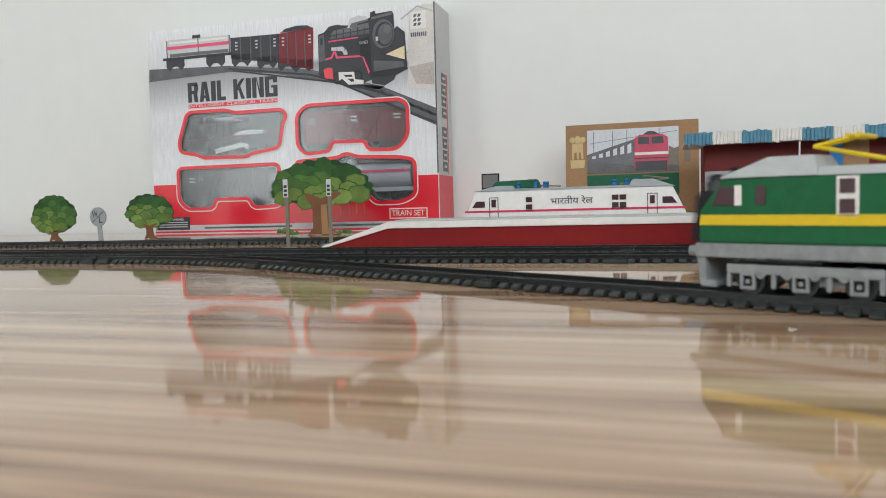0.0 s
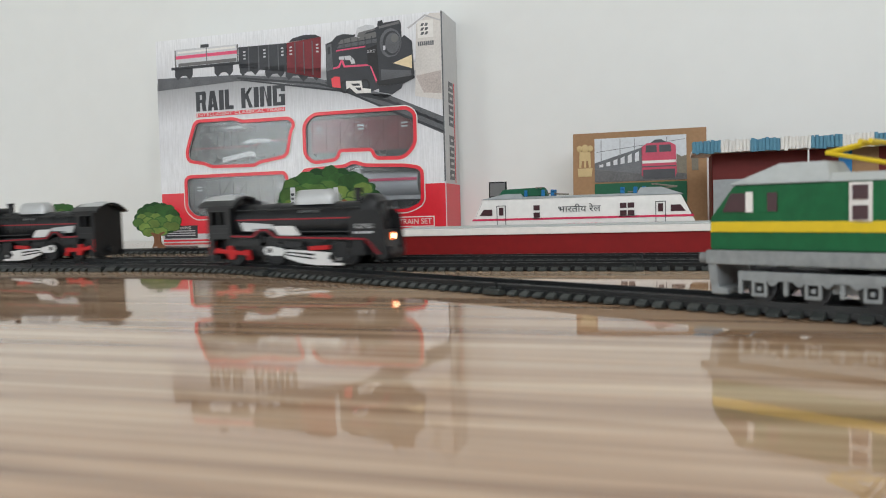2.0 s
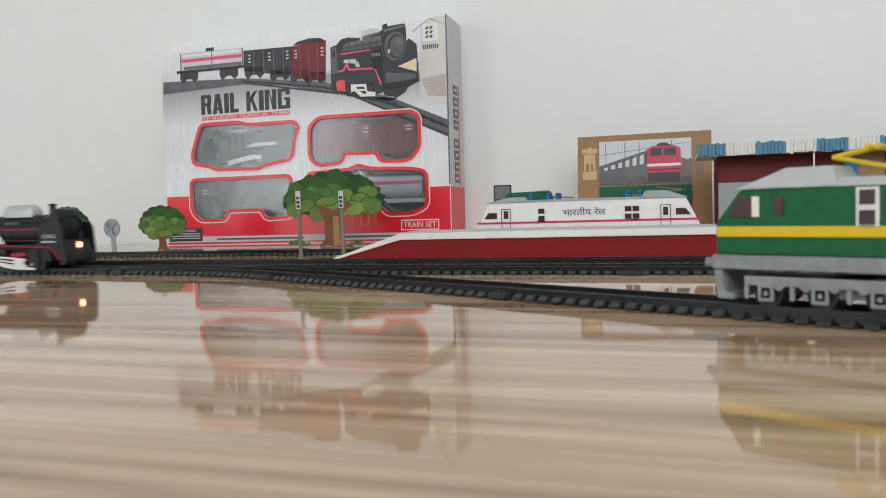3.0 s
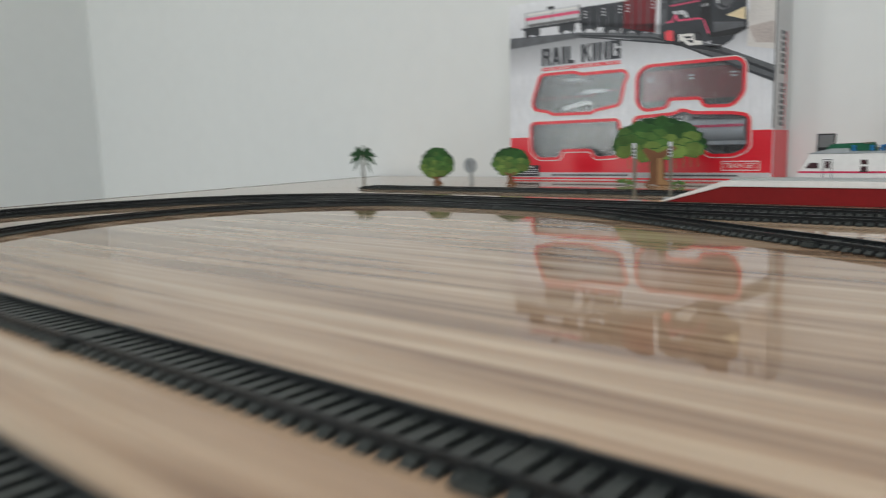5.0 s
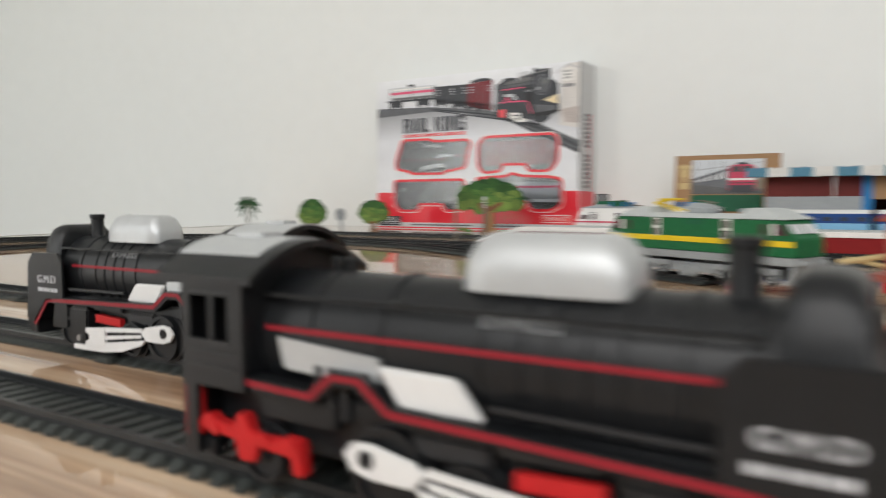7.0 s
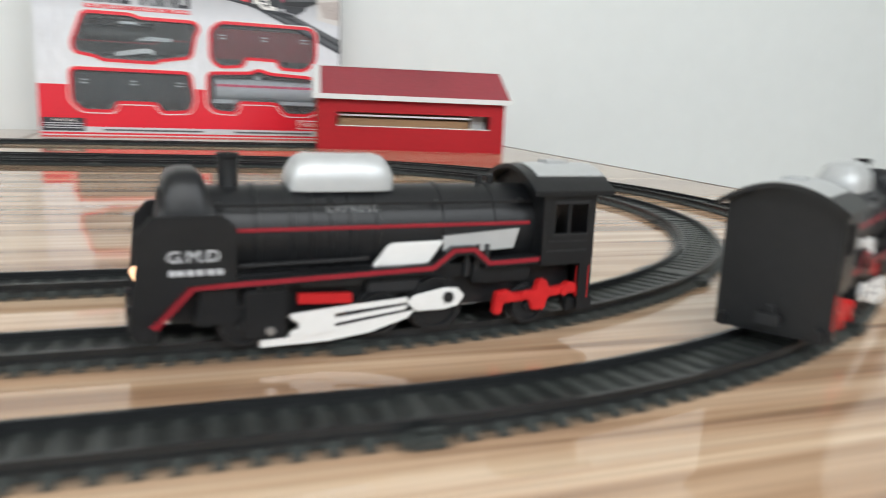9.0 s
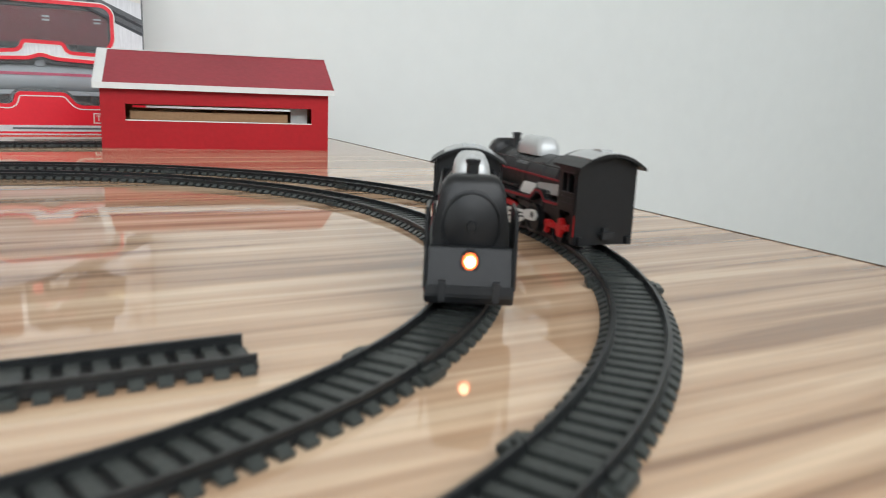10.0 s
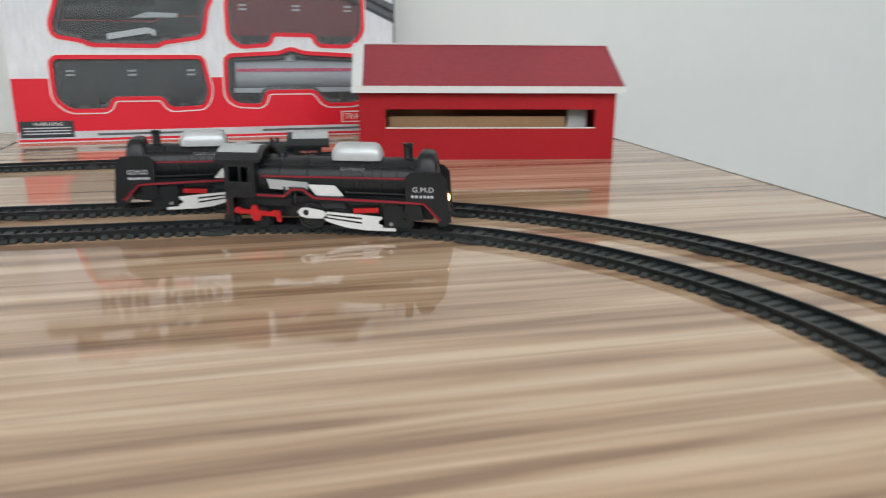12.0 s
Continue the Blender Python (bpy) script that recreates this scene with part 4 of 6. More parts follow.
    rod(bm, (0.082, 0.022, 0.168), (0.082, 0.022, 0.181), 0.004)
    block(bm, 0.064, 0.170, 0.0045, 0.0075, 0.1400, 0.1425)
    for q in (0.100, 0.112, 0.124, 0.136):
        block(bm, q - 0.0012, q + 0.0012, 0.0050, 0.0080, 0.146, 0.168)
    part("boiler_fitting", bm, M["grey"], lo)
    bm = bmesh.new()
    slab(bm, [(0.058, 0.1435), (0.168, 0.1435), (0.180, 0.150), (0.222, 0.150), (0.222, 0.1515), (0.179, 0.1515), (0.167, 0.145), (0.058, 0.145)], 0.0035, 0.0050)
    part("red_line", bm, M["redline"], lo, "dark red line")

    def art(name, pts, material, layer, label=""):
        bm = bmesh.new()
        slab(bm, pts, -0.0002 * layer - 0.0001, -0.00005)
        part(name, bm, material, t, label)

    def strip(x0, x1, z0, z1):
        return [(x0, z0), (x1, z0), (x1, z1), (x0, z1)]

    art("printed_house", [(0.428, 0.200), (0.469, 0.192), (0.469, 0.312), (0.452, 0.313), (0.432, 0.300)], M["beige"], 1, "pale printed house")
    art("printed_track", [(0.002, 0.257), (0.144, 0.252), (0.279, 0.236), (0.387, 0.205), (0.4685, 0.169), (0.4685, 0.145), (0.423, 0.166), (0.321, 0.213), (0.212, 0.236), (0.144, 0.243), (0.002, 0.238)], M["ink2"], 2, "dark printed track")
    art("printed_rail", [(0.144, 0.249), (0.279, 0.230), (0.387, 0.198), (0.4685, 0.161), (0.4685, 0.157), (0.387, 0.194), (0.279, 0.227), (0.144, 0.246)], M["ink"], 3)
    art("printed_rail", [(0.150, 0.245), (0.321, 0.216), (0.423, 0.170), (0.4685, 0.150), (0.4685, 0.147), (0.423, 0.166), (0.321, 0.213), (0.150, 0.243)], M["ink"], 3)
    art("printed_tank_wagon", [(0.034, 0.290), (0.038, 0.299), (0.144, 0.298), (0.148, 0.286), (0.145, 0.272), (0.040, 0.272), (0.034, 0.280)], M["palegrey"], 3, "silver printed tank wagon")
    art("printed_stripe", strip(0.035, 0.147, 0.284, 0.289), M["pink"], 4)
    art("printed_hatch", strip(0.082, 0.096, 0.298, 0.303), M["ink"], 4)
    art("printed_underframe", strip(0.028, 0.150, 0.268, 0.272), M["ink"], 4)
    for q in (0.050, 0.121, 0.165, 0.208, 0.242, 0.266):
        z = 0.258 - max(0, q - 0.15) * 0.16
        art("printed_bogie", [(q - 0.016, z + 0.012), (q - 0.016, z), (q - 0.011, z - 0.006), (q - 0.004, z), (q + 0.004, z), (q + 0.010, z - 0.006), (q + 0.016, z), (q + 0.016, z + 0.012)], M["ink"], 4)
    art("printed_wagon", [(0.148, 0.293), (0.229, 0.292), (0.228, 0.250), (0.148, 0.262)], M["ink"], 4, "black printed wagon")
    art("printed_wagon", [(0.2295, 0.292), (0.285, 0.296), (0.283, 0.236), (0.2285, 0.249)], M["inkred"], 4, "maroon printed wagon")
    for q in (0.165, 0.182, 0.199, 0.215, 0.243, 0.257, 0.271):
        art("printed_post", strip(q - 0.0008, q + 0.0008, 0.256 - max(0, q - 0.2) * 0.2, 0.2915), M["ink2"], 5)
    art("printed_coal", [(0.232, 0.293), (0.240, 0.298), (0.258, 0.301), (0.276, 0.300), (0.284, 0.296)], M["ink"], 5)

    def fine(*pts):
        """Drawing units of the printed locomotive to metres on the front."""
        return [(0.2647 + x * 0.000275, 0.3277 - z * 0.000269) for x, z in pts]

    def oval(x, z, rx, rz, n=22):
        return fine(*((x + rx * math.cos(a), z + rz * math.sin(a)) for a in np.linspace(0, 2 * math.pi, n)[:-1]))

    art("printed_locomotive", fine((100, 160), (135, 150), (165, 122), (205, 116), (260, 125), (330, 118), (400, 95), (400, 420), (330, 440), (210, 400), (125, 385), (100, 372)), M["ink"], 3, "black printed steam locomotive")
    art("printed_boiler_sheen", fine((172, 168), (190, 146), (250, 138), (388, 122), (390, 150), (290, 160)), M["ink3"], 4)
    art("printed_boiler_shade", fine((165, 190), (180, 172), (392, 158), (392, 178)), M["ink2"], 4)
    for x in (205, 245, 285, 325, 362):
        art("printed_boiler_band", fine((x, 142), (x + 4, 142), (x + 6, 260), (x + 2, 260)), M["ink"], 5)
    art("printed_cab_side", fine((104, 168), (134, 160), (140, 300), (104, 305)), M["ink2"], 4)
    art("printed_cab_window", fine((112, 180), (126, 176), (128, 214), (112, 218)), M["ink"], 5)
    art("printed_dome", fine((270, 138), (284, 92), (335, 80), (378, 88), (386, 112), (330, 122), (302, 146)), M["palegrey"], 5, "silver printed dome")
    art("printed_dome_shade", fine((282, 138), (292, 118), (340, 110), (384, 104), (386, 112), (330, 122), (302, 146)), M["ink3"], 6)
    art("printed_red_line", fine((160, 198), (330, 190), (330, 197), (160, 206)), M["pink"], 5)
    art("printed_red_line", fine((140, 290), (172, 284), (186, 254), (198, 254), (210, 284), (356, 288), (392, 384), (382, 388), (349, 298), (203, 294), (190, 266), (178, 294), (140, 299)), M["pink"], 5)
    art("printed_panel", fine((176, 234), (240, 234), (262, 256), (268, 278), (246, 278), (238, 258), (176, 250)), M["palegrey"], 5)
    art("printed_truck", fine((128, 348), (150, 338), (178, 342), (182, 404), (160, 398), (134, 394)), M["boxred"], 5, "red printed truck")
    for x in (205, 262, 318):
        art("printed_wheel", oval(x, 398, 30, 34), M["grey"], 4)
        art("printed_wheel_hub", oval(x, 398, 19, 22), M["ink"], 5)
    art("printed_rod", fine((212, 368), (300, 372), (306, 412), (352, 420), (350, 440), (268, 438), (232, 404), (214, 412)), M["whitecard"], 6, "white printed rod")
    art("printed_rod_gap", fine((240, 384), (288, 386), (292, 398), (252, 396)), M["ink"], 7)
    art("printed_rod_gap", fine((262, 406), (296, 408), (300, 424), (284, 424)), M["ink"], 7)
    art("printed_front", fine((396, 110), (400, 70), (424, 64), (428, 80), (518, 74), (526, 90), (528, 168), (544, 154), (584, 188), (592, 364), (530, 402), (520, 428), (470, 456), (398, 440), (392, 180)), M["ink"], 5, "black printed smokebox front")
    art("printed_front_edge", fine((404, 96), (516, 80), (520, 92), (408, 108)), M["ink3"], 6)
    art("printed_deflector", fine((338, 205), (392, 190), (402, 392), (392, 384), (358, 300), (338, 292)), M["grey"], 6)
    art("printed_face", oval(468, 188, 60, 76), M["ink2"], 6)
    art("printed_face_ring", oval(474, 190, 49, 64), M["ink"], 7)
    art("printed_face_door", oval(480, 190, 40, 54), M["ink2"], 8)
    art("printed_face_shine", oval(492, 166, 20, 22), M["ink3"], 9)
    art("printed_face_hinge", fine((428, 200), (440, 200), (440, 222), (428, 222)), M["palegrey"], 9)
    art("printed_lamp_box", fine((452, 262), (510, 256), (516, 318), (456, 322)), M["ink"], 7)
    art("printed_glow", fine((480, 295), (582, 260), (582, 330)), M["cream"], 8, "cream printed lamp beam")
    art("printed_apron", fine((412, 322), (575, 340), (578, 366), (412, 380)), M["ink2"], 7)
    art("printed_beam", fine((384, 382), (592, 368), (596, 378), (530, 406), (394, 406)), M["grey"], 8)
    art("printed_ground_shade", fine((110, 392), (210, 404), (330, 442), (470, 458), (440, 474), (320, 462), (180, 420)), M["ink"], 2)
    words("printed_lettering", "G.M.D", 0.006, M["palegrey"], t, pose(0.3638, -0.0022, 0.2675, 90), 0.0125)
    art("printed_pavement", fine((590, 300), (735, 290), (735, 345), (640, 352), (592, 340)), M["beige"], 2, "pale printed bank")
    art("printed_bank", fine((600, 370), (735, 352), (735, 470), (640, 460)), M["khakipale"], 2, "faded brown printed bank")
    art("printed_gable", fine((560, 118), (655, 58), (735, 92), (735, 99), (655, 67), (568, 124)), M["ink3pale"], 2, "faint printed roofline")
    for i in range(13):
        q = 0.290 + i * 0.0137
        z = 0.2335 - (q - 0.279) * 0.315 - max(0, q - 0.387) * 0.16
        art("printed_sleeper", [(q, z), (q + 0.004, z - 0.0012), (q + 0.010, z - 0.0085), (q + 0.006, z - 0.0075)], M["ink"], 3)
    art("printed_tank_shine", strip(0.040, 0.143, 0.2925, 0.2955), M["whitecard"], 4)
    art("printed_tank_shade", strip(0.041, 0.144, 0.2725, 0.2775), M["ink3"], 4)
    for q in (0.036, 0.092, 0.146):
        art("printed_tank_band", strip(q - 0.0008, q + 0.0008, 0.272, 0.298), M["ink3"], 5)
    for q in (0.158, 0.192, 0.222, 0.236, 0.279):
        for z in (0.284, 0.279, 0.274):
            art("printed_mark", strip(q - 0.002, q + 0.002, z, z + 0.0022), M["palegrey"], 6)
    # maker's mark, letters and captions
    art("maker_mark", strip(0.434, 0.457, 0.280, 0.304), M["whitecard"], 2, "white maker's mark with grey bars")
    for q in (0.438, 0.444):
        for z in (0.286, 0.292, 0.298):
            art("mark_bar", [(q, z - 0.002), (q + 0.004, z - 0.002), (q + 0.006, z + 0.002), (q + 0.002, z + 0.002)], M["ink2"], 3)
    for i in range(8):
        art("plain_bar", strip(0.434 + i * 0.003, 0.4362 + i * 0.003, 0.269, 0.275), M["ink2"], 2)
    letters = ((0.070, 0.016), (0.088, 0.016), (0.106, 0.007), (0.115, 0.013), (0.140, 0.017), (0.159, 0.007), (0.168, 0.017), (0.187, 0.018))
    for i, (q, w) in enumerate(letters):
        q = 0.070 + (q - 0.070) * 1.14
        w *= 1.12
        s = 0.0066
        z0, z1 = 0.2015, 0.2315
        if i in (0, 1):
            c = q + w / 2
            shape = [strip(q, q + s, z0, z1), strip(q + s, q + w - 0.001, z1 - 0.005, z1), strip(q + w - s, q + w, 0.2185, z1 - 0.003), strip(q + s, q + w - 0.001, 0.2145, 0.219), [(q + s + 0.003, 0.216), (q + w - s, z0), (q + w, z0), (q + w - 0.002, 0.216)]]
            if i:
                shape = [[(q, z0), (q + s, z0), (c + 0.001, z1), (c - 0.004, z1)], [(q + w - s, z0), (q + w, z0), (c + 0.004, z1), (c - 0.001, z1)], strip(q + s, q + w - s, 0.2065, 0.211)]
        elif i in (2, 5):
            shape = [strip(q, q + w, z0, z1)]
        elif i == 3:
            shape = [strip(q, q + s, z0, z1), strip(q + s, q + w, z0, z0 + 0.0055)]
        elif i == 4:
            shape = [strip(q, q + s, z0, z1), [(q + s, 0.214), (q + w - 0.005, z1), (q + w, z1), (q + s, 0.222)], [(q + s, 0.221), (q + w - 0.006, z0), (q + w, z0), (q + s + 0.004, 0.223)]]
        elif i == 6:
            shape = [strip(q, q + s, z0, z1), strip(q + w - s, q + w, z0, z1), [(q + s, z1), (q + w - s, z0), (q + w - s, z0 + 0.010), (q + s + 0.001, z1)]]
        else:
            shape = [strip(q, q + s, z0, z1), strip(q + s, q + w, z1 - 0.005, z1), strip(q + s, q + w, z0, z0 + 0.005), strip(q + w - s, q + w, z0 + 0.005, 0.218), strip(q + w * 0.52, q + w - s, 0.2145, 0.218), strip(q + w - s, q + w, z1 - 0.0095, z1 - 0.005)]
        bm = bmesh.new()
        for sh in shape:
            slab(bm, sh, -0.0007, -0.00005)
        part("title_letter", bm, M["ink"], t, "dark block letter shape")
    cap = strip(0.070, 0.223, 0.1925, 0.1985)
    art("caption_bar", cap, M["boxred"], 1)
    words("caption", "INTELLIGENT CLASSICAL TRAIN", 0.006, M["whitecard"], t, pose(0.1465, -0.0008, 0.1955, 90), 0.150)
    art("fold_line", strip(0.4680, 0.4700, 0.079, 0.3145), M["ink2"], 2, "dark fold line")
    art("badge", strip(0.395, 0.452, 0.016, 0.031), M["whitecard"], 3, "white outlined badge")
    art("badge_face", strip(0.3965, 0.4505, 0.0175, 0.0295), M["boxred"], 4)
    words("badge_text", "TRAIN SET", 0.011, M["whitecard"], t, pose(0.4235, -0.0014, 0.0235, 90), 0.049)
    art("bottom_strip", strip(0.002, 0.468, 0.004, 0.013), M["palegrey"], 3, "silver printed strip")
    art("strip_text", strip(0.090, 0.240, 0.007, 0.0098), M["ink2"], 4)
    art("strip_text", strip(0.290, 0.420, 0.007, 0.0098), M["ink2"], 4)
    art("warning_panel", strip(0.004, 0.064, 0.006, 0.026), M["ink"], 4, "black warning panel with pale lines")
    words("warning_text", "WARNING", 0.006, M["whitecard"], t, pose(0.036, -0.0013, 0.0222, 90), 0.034)
    for z in (0.010, 0.0135, 0.017):
        art("warning_line", strip(0.008, 0.060, z, z + 0.0014), M["palegrey"], 5)
    # side lettering as plain bars
    for i in range(8):
        z = 0.082 + i * 0.0165 + (0.010 if i > 3 else 0)
        blocks("side_letter", [(BOX_W + 0.0002, BOX_W + 0.0006, 0.022, 0.044, z, z + 0.0135)], M["ink2"], t)
        blocks("side_letter_gap", [(BOX_W + 0.0004, BOX_W + 0.0008, 0.027, 0.039, z + 0.005, z + 0.0085)], M["cartonside"], t)
    blocks("side_stripe", [(BOX_W + 0.0002, BOX_W + 0.0005, 0.048, 0.051, 0.078, 0.222)], M["boxred"], t)
    return t


def inside(p, loop):
    hit = False
    for i in range(len(loop)):
        (ax, az), (bx, bz) = loop[i - 1], loop[i]
        if (az > p.z) != (bz > p.z) and p.x < (bx - ax) * (p.z - az) / (bz - az) + ax:
            hit = not hit
    return hit


def red_band():
    """The red band runs round the lower windows."""
    bm = bmesh.new()
    edges = [grown(w, 0.0058) for w in WINDOWS[2:]]
    n, step = 180, 0.0005
    for i in range(n):
        x0, x1 = 0.001 + (BOX_W - 0.002) * i / n, 0.001 + (BOX_W - 0.002) * (i + 1) / n
        start = None
        for k in range(152):
            z = 0.001 + k * step
            free = k < 151 and not any(inside(Vector(((x0 + x1) / 2, 0, z)), e) for e in edges)
            if free and start is None:
                start = z
            elif not free and start is not None:
                bm.faces.new([bm.verts.new((x, -0.0003, q)) for x, q in ((x0, start), (x1, start), (x1, z), (x0, z))])
                start = None
    bmesh.ops.remove_doubles(bm, verts=bm.verts, dist=0.00002)
    return bm


# ---- platform, station and backdrop cards ----
def platform():
    t = thing("station_platform", pose(0, 0, 0), "long deep-red toy station platform with white edge and ramps", "platform")
    x0, x1, x2, x3, top, y0, y1 = 0.460, 0.526, 1.330, 1.391, 0.0240, -0.352, -0.297
    bm = bmesh.new()
    slab(bm, [(x0, 0.0004), (x3, 0.0004), (x2, top - 0.0058), (x1, top - 0.0058)], y0, y1)
    part("platform_body", bm, M["platred"], t, "deep red painted sides")
    bm = bmesh.new()
    slab(bm, [(x0 - 0.006, 0.0006), (x0, 0.0006), (x1, top - 0.0058), (x2, top - 0.0058), (x3, 0.0006), (x3 + 0.006, 0.0006), (x2 + 0.001, top), (x1 - 0.001, top)], y0 - 0.0025, y1 + 0.001)
    part("platform_deck", bm, M["whitecard"], t, "white painted deck", 0.0005)
    bm = bmesh.new()
    slab(bm, [(x1 + 0.002, top + 0.0002), (x2 - 0.002, top + 0.0002), (x2 - 0.002, top + 0.0012), (x1 + 0.002, top + 0.0012)], y0 + 0.012, y1 - 0.004)
    part("paving_strip", bm, M["paleroof"], t, "pale grey paving")


def station():
    t = thing("station_building", pose(0, 0, 0), "red and white toy station under a pleated blue-white awning", "toy station")
    x0, x1, y0, y1 = 0.815, 1.126, -0.150, -0.06
    blocks("back_wall", [(x0, x1, y1 - 0.003, y1, 0, 0.092)], M["maroon"], t)
    for a, b in ((x0, 0.938), (0.975, x1)):
        blocks("upper_wall", [(a, b, y0 + 0.012, y0 + 0.015, 0.064, 0.092)], M["maroon"], t, "maroon upper wall, darkened for the awning's shade")
        blocks("lower_wall", [(a, b, y0 + 0.009, y0 + 0.015, 0, 0.064)], M["greypaint"], t, "pale grey lower wall")
    blocks("blue_door", [(0.938, 0.950, y0 + 0.010, y0 + 0.014, 0, 0.096)], M["bluep"], t, "blue strip")
    blocks("clock_panel", [(0.950, 0.975, y0 + 0.012, y0 + 0.015, 0.06, 0.092)], M["kraft"], t)
    for x in (x0 - 0.001, x1):
        blocks("end_wall", [(x, x + 0.003, y0 + 0.015, y1 - 0.003, 0, 0.092)], M["maroon"], t)
    blocks("roof_board", [(x0 - 0.022, x1 + 0.012, y0 - 0.012, y1 + 0.004, 0.0925, 0.0955)], M["whitecard"], t)
    n = 12
    w = (x1 - x0 + 0.034) / n
    for i in range(n):
        bm = bmesh.new()
        a = x0 - 0.022 + i * w
        for k in range(8):
            x = a + w * (k + 0.5) / 8
            rod(bm, (x, y0 - 0.014 + 0.0015 * (k % 2), 0.0915 + random.uniform(-0.001, 0.001)), (x + random.uniform(-0.001, 0.001), y0 - 0.0125, 0.1045 + random.uniform(-0.001, 0.001)), w / 14, w / 16, 8)
        block(bm, a, a + w, y0 - 0.0125, y0 - 0.011, 0.0935, 0.1035)
        part("awning_pleat", bm, M["teal" if i % 2 == 0 else "crepe"], t, "blue crepe" if i % 2 == 0 else "white crepe", smooth=True)
    blocks("awning_post", [(0.905, 0.9065, y0 - 0.012, y0 - 0.0105, 0.062, 0.0925)], M["white"], t)
    blocks("foundation", [(x0, x1, y0, y1, 0, 0.002)], M["paleroof"], t)
    blocks("bench", [(0.985, 1.03, y0 - 0.004, y0 + 0.006, 0.002, 0.014), (0.985, 1.03, y0 + 0.004, y0 + 0.006, 0.014, 0.024)], M["bluep"], t)


def card(x0, x1, z1, kind):
    label = "brown cardboard panel with a train photo and gold emblem" if kind else "brown cardboard panel with a landscape photo and small flag"
    t = thing("display_card", pose(x0, -0.018, 0, -6), label, "display card", "cardboard display panels")
    w = x1 - x0
    blocks("cardboard", [(0, w, 0, 0.003, 0, z1)], M["kraft"], t, bevel=0.0004)
    if kind:
        p = blocks("photo", [(0.028, 0.142, -0.0006, -0.0001, 0.069, 0.126)], M["photosky"], t, "photo of a red electric train")

        def flat(name, pts, material, k=1, label=""):
            bm = bmesh.new()
            slab(bm, pts, -0.0006 - 0.0003 * k, -0.0006)
            part(name, bm, material, p, label)

        flat("photo_ground", [(0.028, 0.069), (0.142, 0.069), (0.142, 0.092), (0.110, 0.088), (0.060, 0.094), (0.028, 0.088)], M["photoland"])
        flat("photo_coach", [(0.028, 0.086), (0.088, 0.078), (0.088, 0.112), (0.028, 0.094)], M["ink2"], 2)
        for i in range(6):
            x = 0.034 + i * 0.009
            flat("photo_coach_window", [(x, 0.0885 + i * 0.001), (x + 0.005, 0.0885 + i * 0.0013), (x + 0.005, 0.0925 + i * 0.0030), (x, 0.0915 + i * 0.0026)], M["palegrey"], 3)
        flat("photo_bank", [(0.130, 0.078), (0.142, 0.076), (0.142, 0.100), (0.136, 0.098), (0.130, 0.102)], M["khaki"], 2)
        flat("photo_train", [(0.087, 0.076), (0.092, 0.072), (0.128, 0.072), (0.130, 0.078), (0.129, 0.113), (0.122, 0.117), (0.094, 0.117), (0.087, 0.112)], M["photored"], 2)
        flat("photo_window", [(0.092, 0.105), (0.106, 0.105), (0.106, 0.114), (0.093, 0.114)], M["ink"], 3)
        flat("photo_window", [(0.109, 0.105), (0.124, 0.105), (0.123, 0.114), (0.109, 0.114)], M["ink"], 3)
        flat("photo_roofgear", [(0.098, 0.117), (0.104, 0.121), (0.112, 0.121), (0.118, 0.117)], M["ink"], 3)
        flat("photo_lower_stripe", [(0.088, 0.086), (0.129, 0.086), (0.129, 0.0875), (0.088, 0.0875)], M["ink"], 3)
        flat("photo_stripe", [(0.088, 0.091), (0.129, 0.091), (0.129, 0.0945), (0.088, 0.0945)], M["whitecard"], 3)
        flat("photo_underframe", [(0.089, 0.071), (0.128, 0.071), (0.128, 0.083), (0.089, 0.083)], M["ink"], 3)
        for q in (0.036, 0.060, 0.078, 0.118):
            flat("photo_mast", [(q, 0.092), (q + 0.0008, 0.092), (q + 0.0008, 0.124), (q, 0.124)], M["ink2"], 1)
        flat("photo_wire", [(0.030, 0.108), (0.140, 0.120), (0.140, 0.1206), (0.030, 0.1086)], M["ink2"], 1)
        bm = bmesh.new()
        slab(bm, [(0.007, 0.077), (0.024, 0.077), (0.025, 0.088), (0.006, 0.088)], -0.0008, -0.0001)
        for q, r in ((0.0155, 0.0048), (0.0085, 0.0036), (0.0225, 0.0036)):
            b = bmesh.ops.create_uvsphere(bm, u_segments=12, v_segments=8, radius=r, matrix=Matrix.Translation((q, -0.0004, 0.114)) @ Matrix.Diagonal((1, 0.25, 1.15, 1)))
        slab(bm, [(0.008, 0.089), (0.0105, 0.089), (0.0115, 0.098), (0.0145, 0.098), (0.0145, 0.089), (0.017, 0.089), (0.017, 0.098), (0.0195, 0.098), (0.0205, 0.089), (0.023, 0.089), (0.0225, 0.110), (0.0085, 0.110)], -0.0008, -0.0001)
        part("emblem", bm, M["tan"], t, "gold emblem sticker")
        blocks("green_card", [(0.028, 0.142, -0.002, -0.0002, 0.040, 0.067)], M["cloth"], t, "dark green card strip", 0.0006)
        blocks("tape", [(0.148, 0.156, -0.0008, -0.0001, 0.080, 0.096)], M["khaki"], t)
    else:
        p = blocks("photo", [(0.058, 0.134, -0.0006, -0.0001, 0.082, 0.129)], M["photosky"], t, "landscape photo")
        bm = bmesh.new()
        slab(bm, [(0.058, 0.082), (0.134, 0.082), (0.134, 0.108), (0.105, 0.101), (0.080, 0.108), (0.058, 0.100)], -0.0010, -0.0006)
        part("photo_ground", bm, M["photoland"], p)
        bm = bmesh.new()
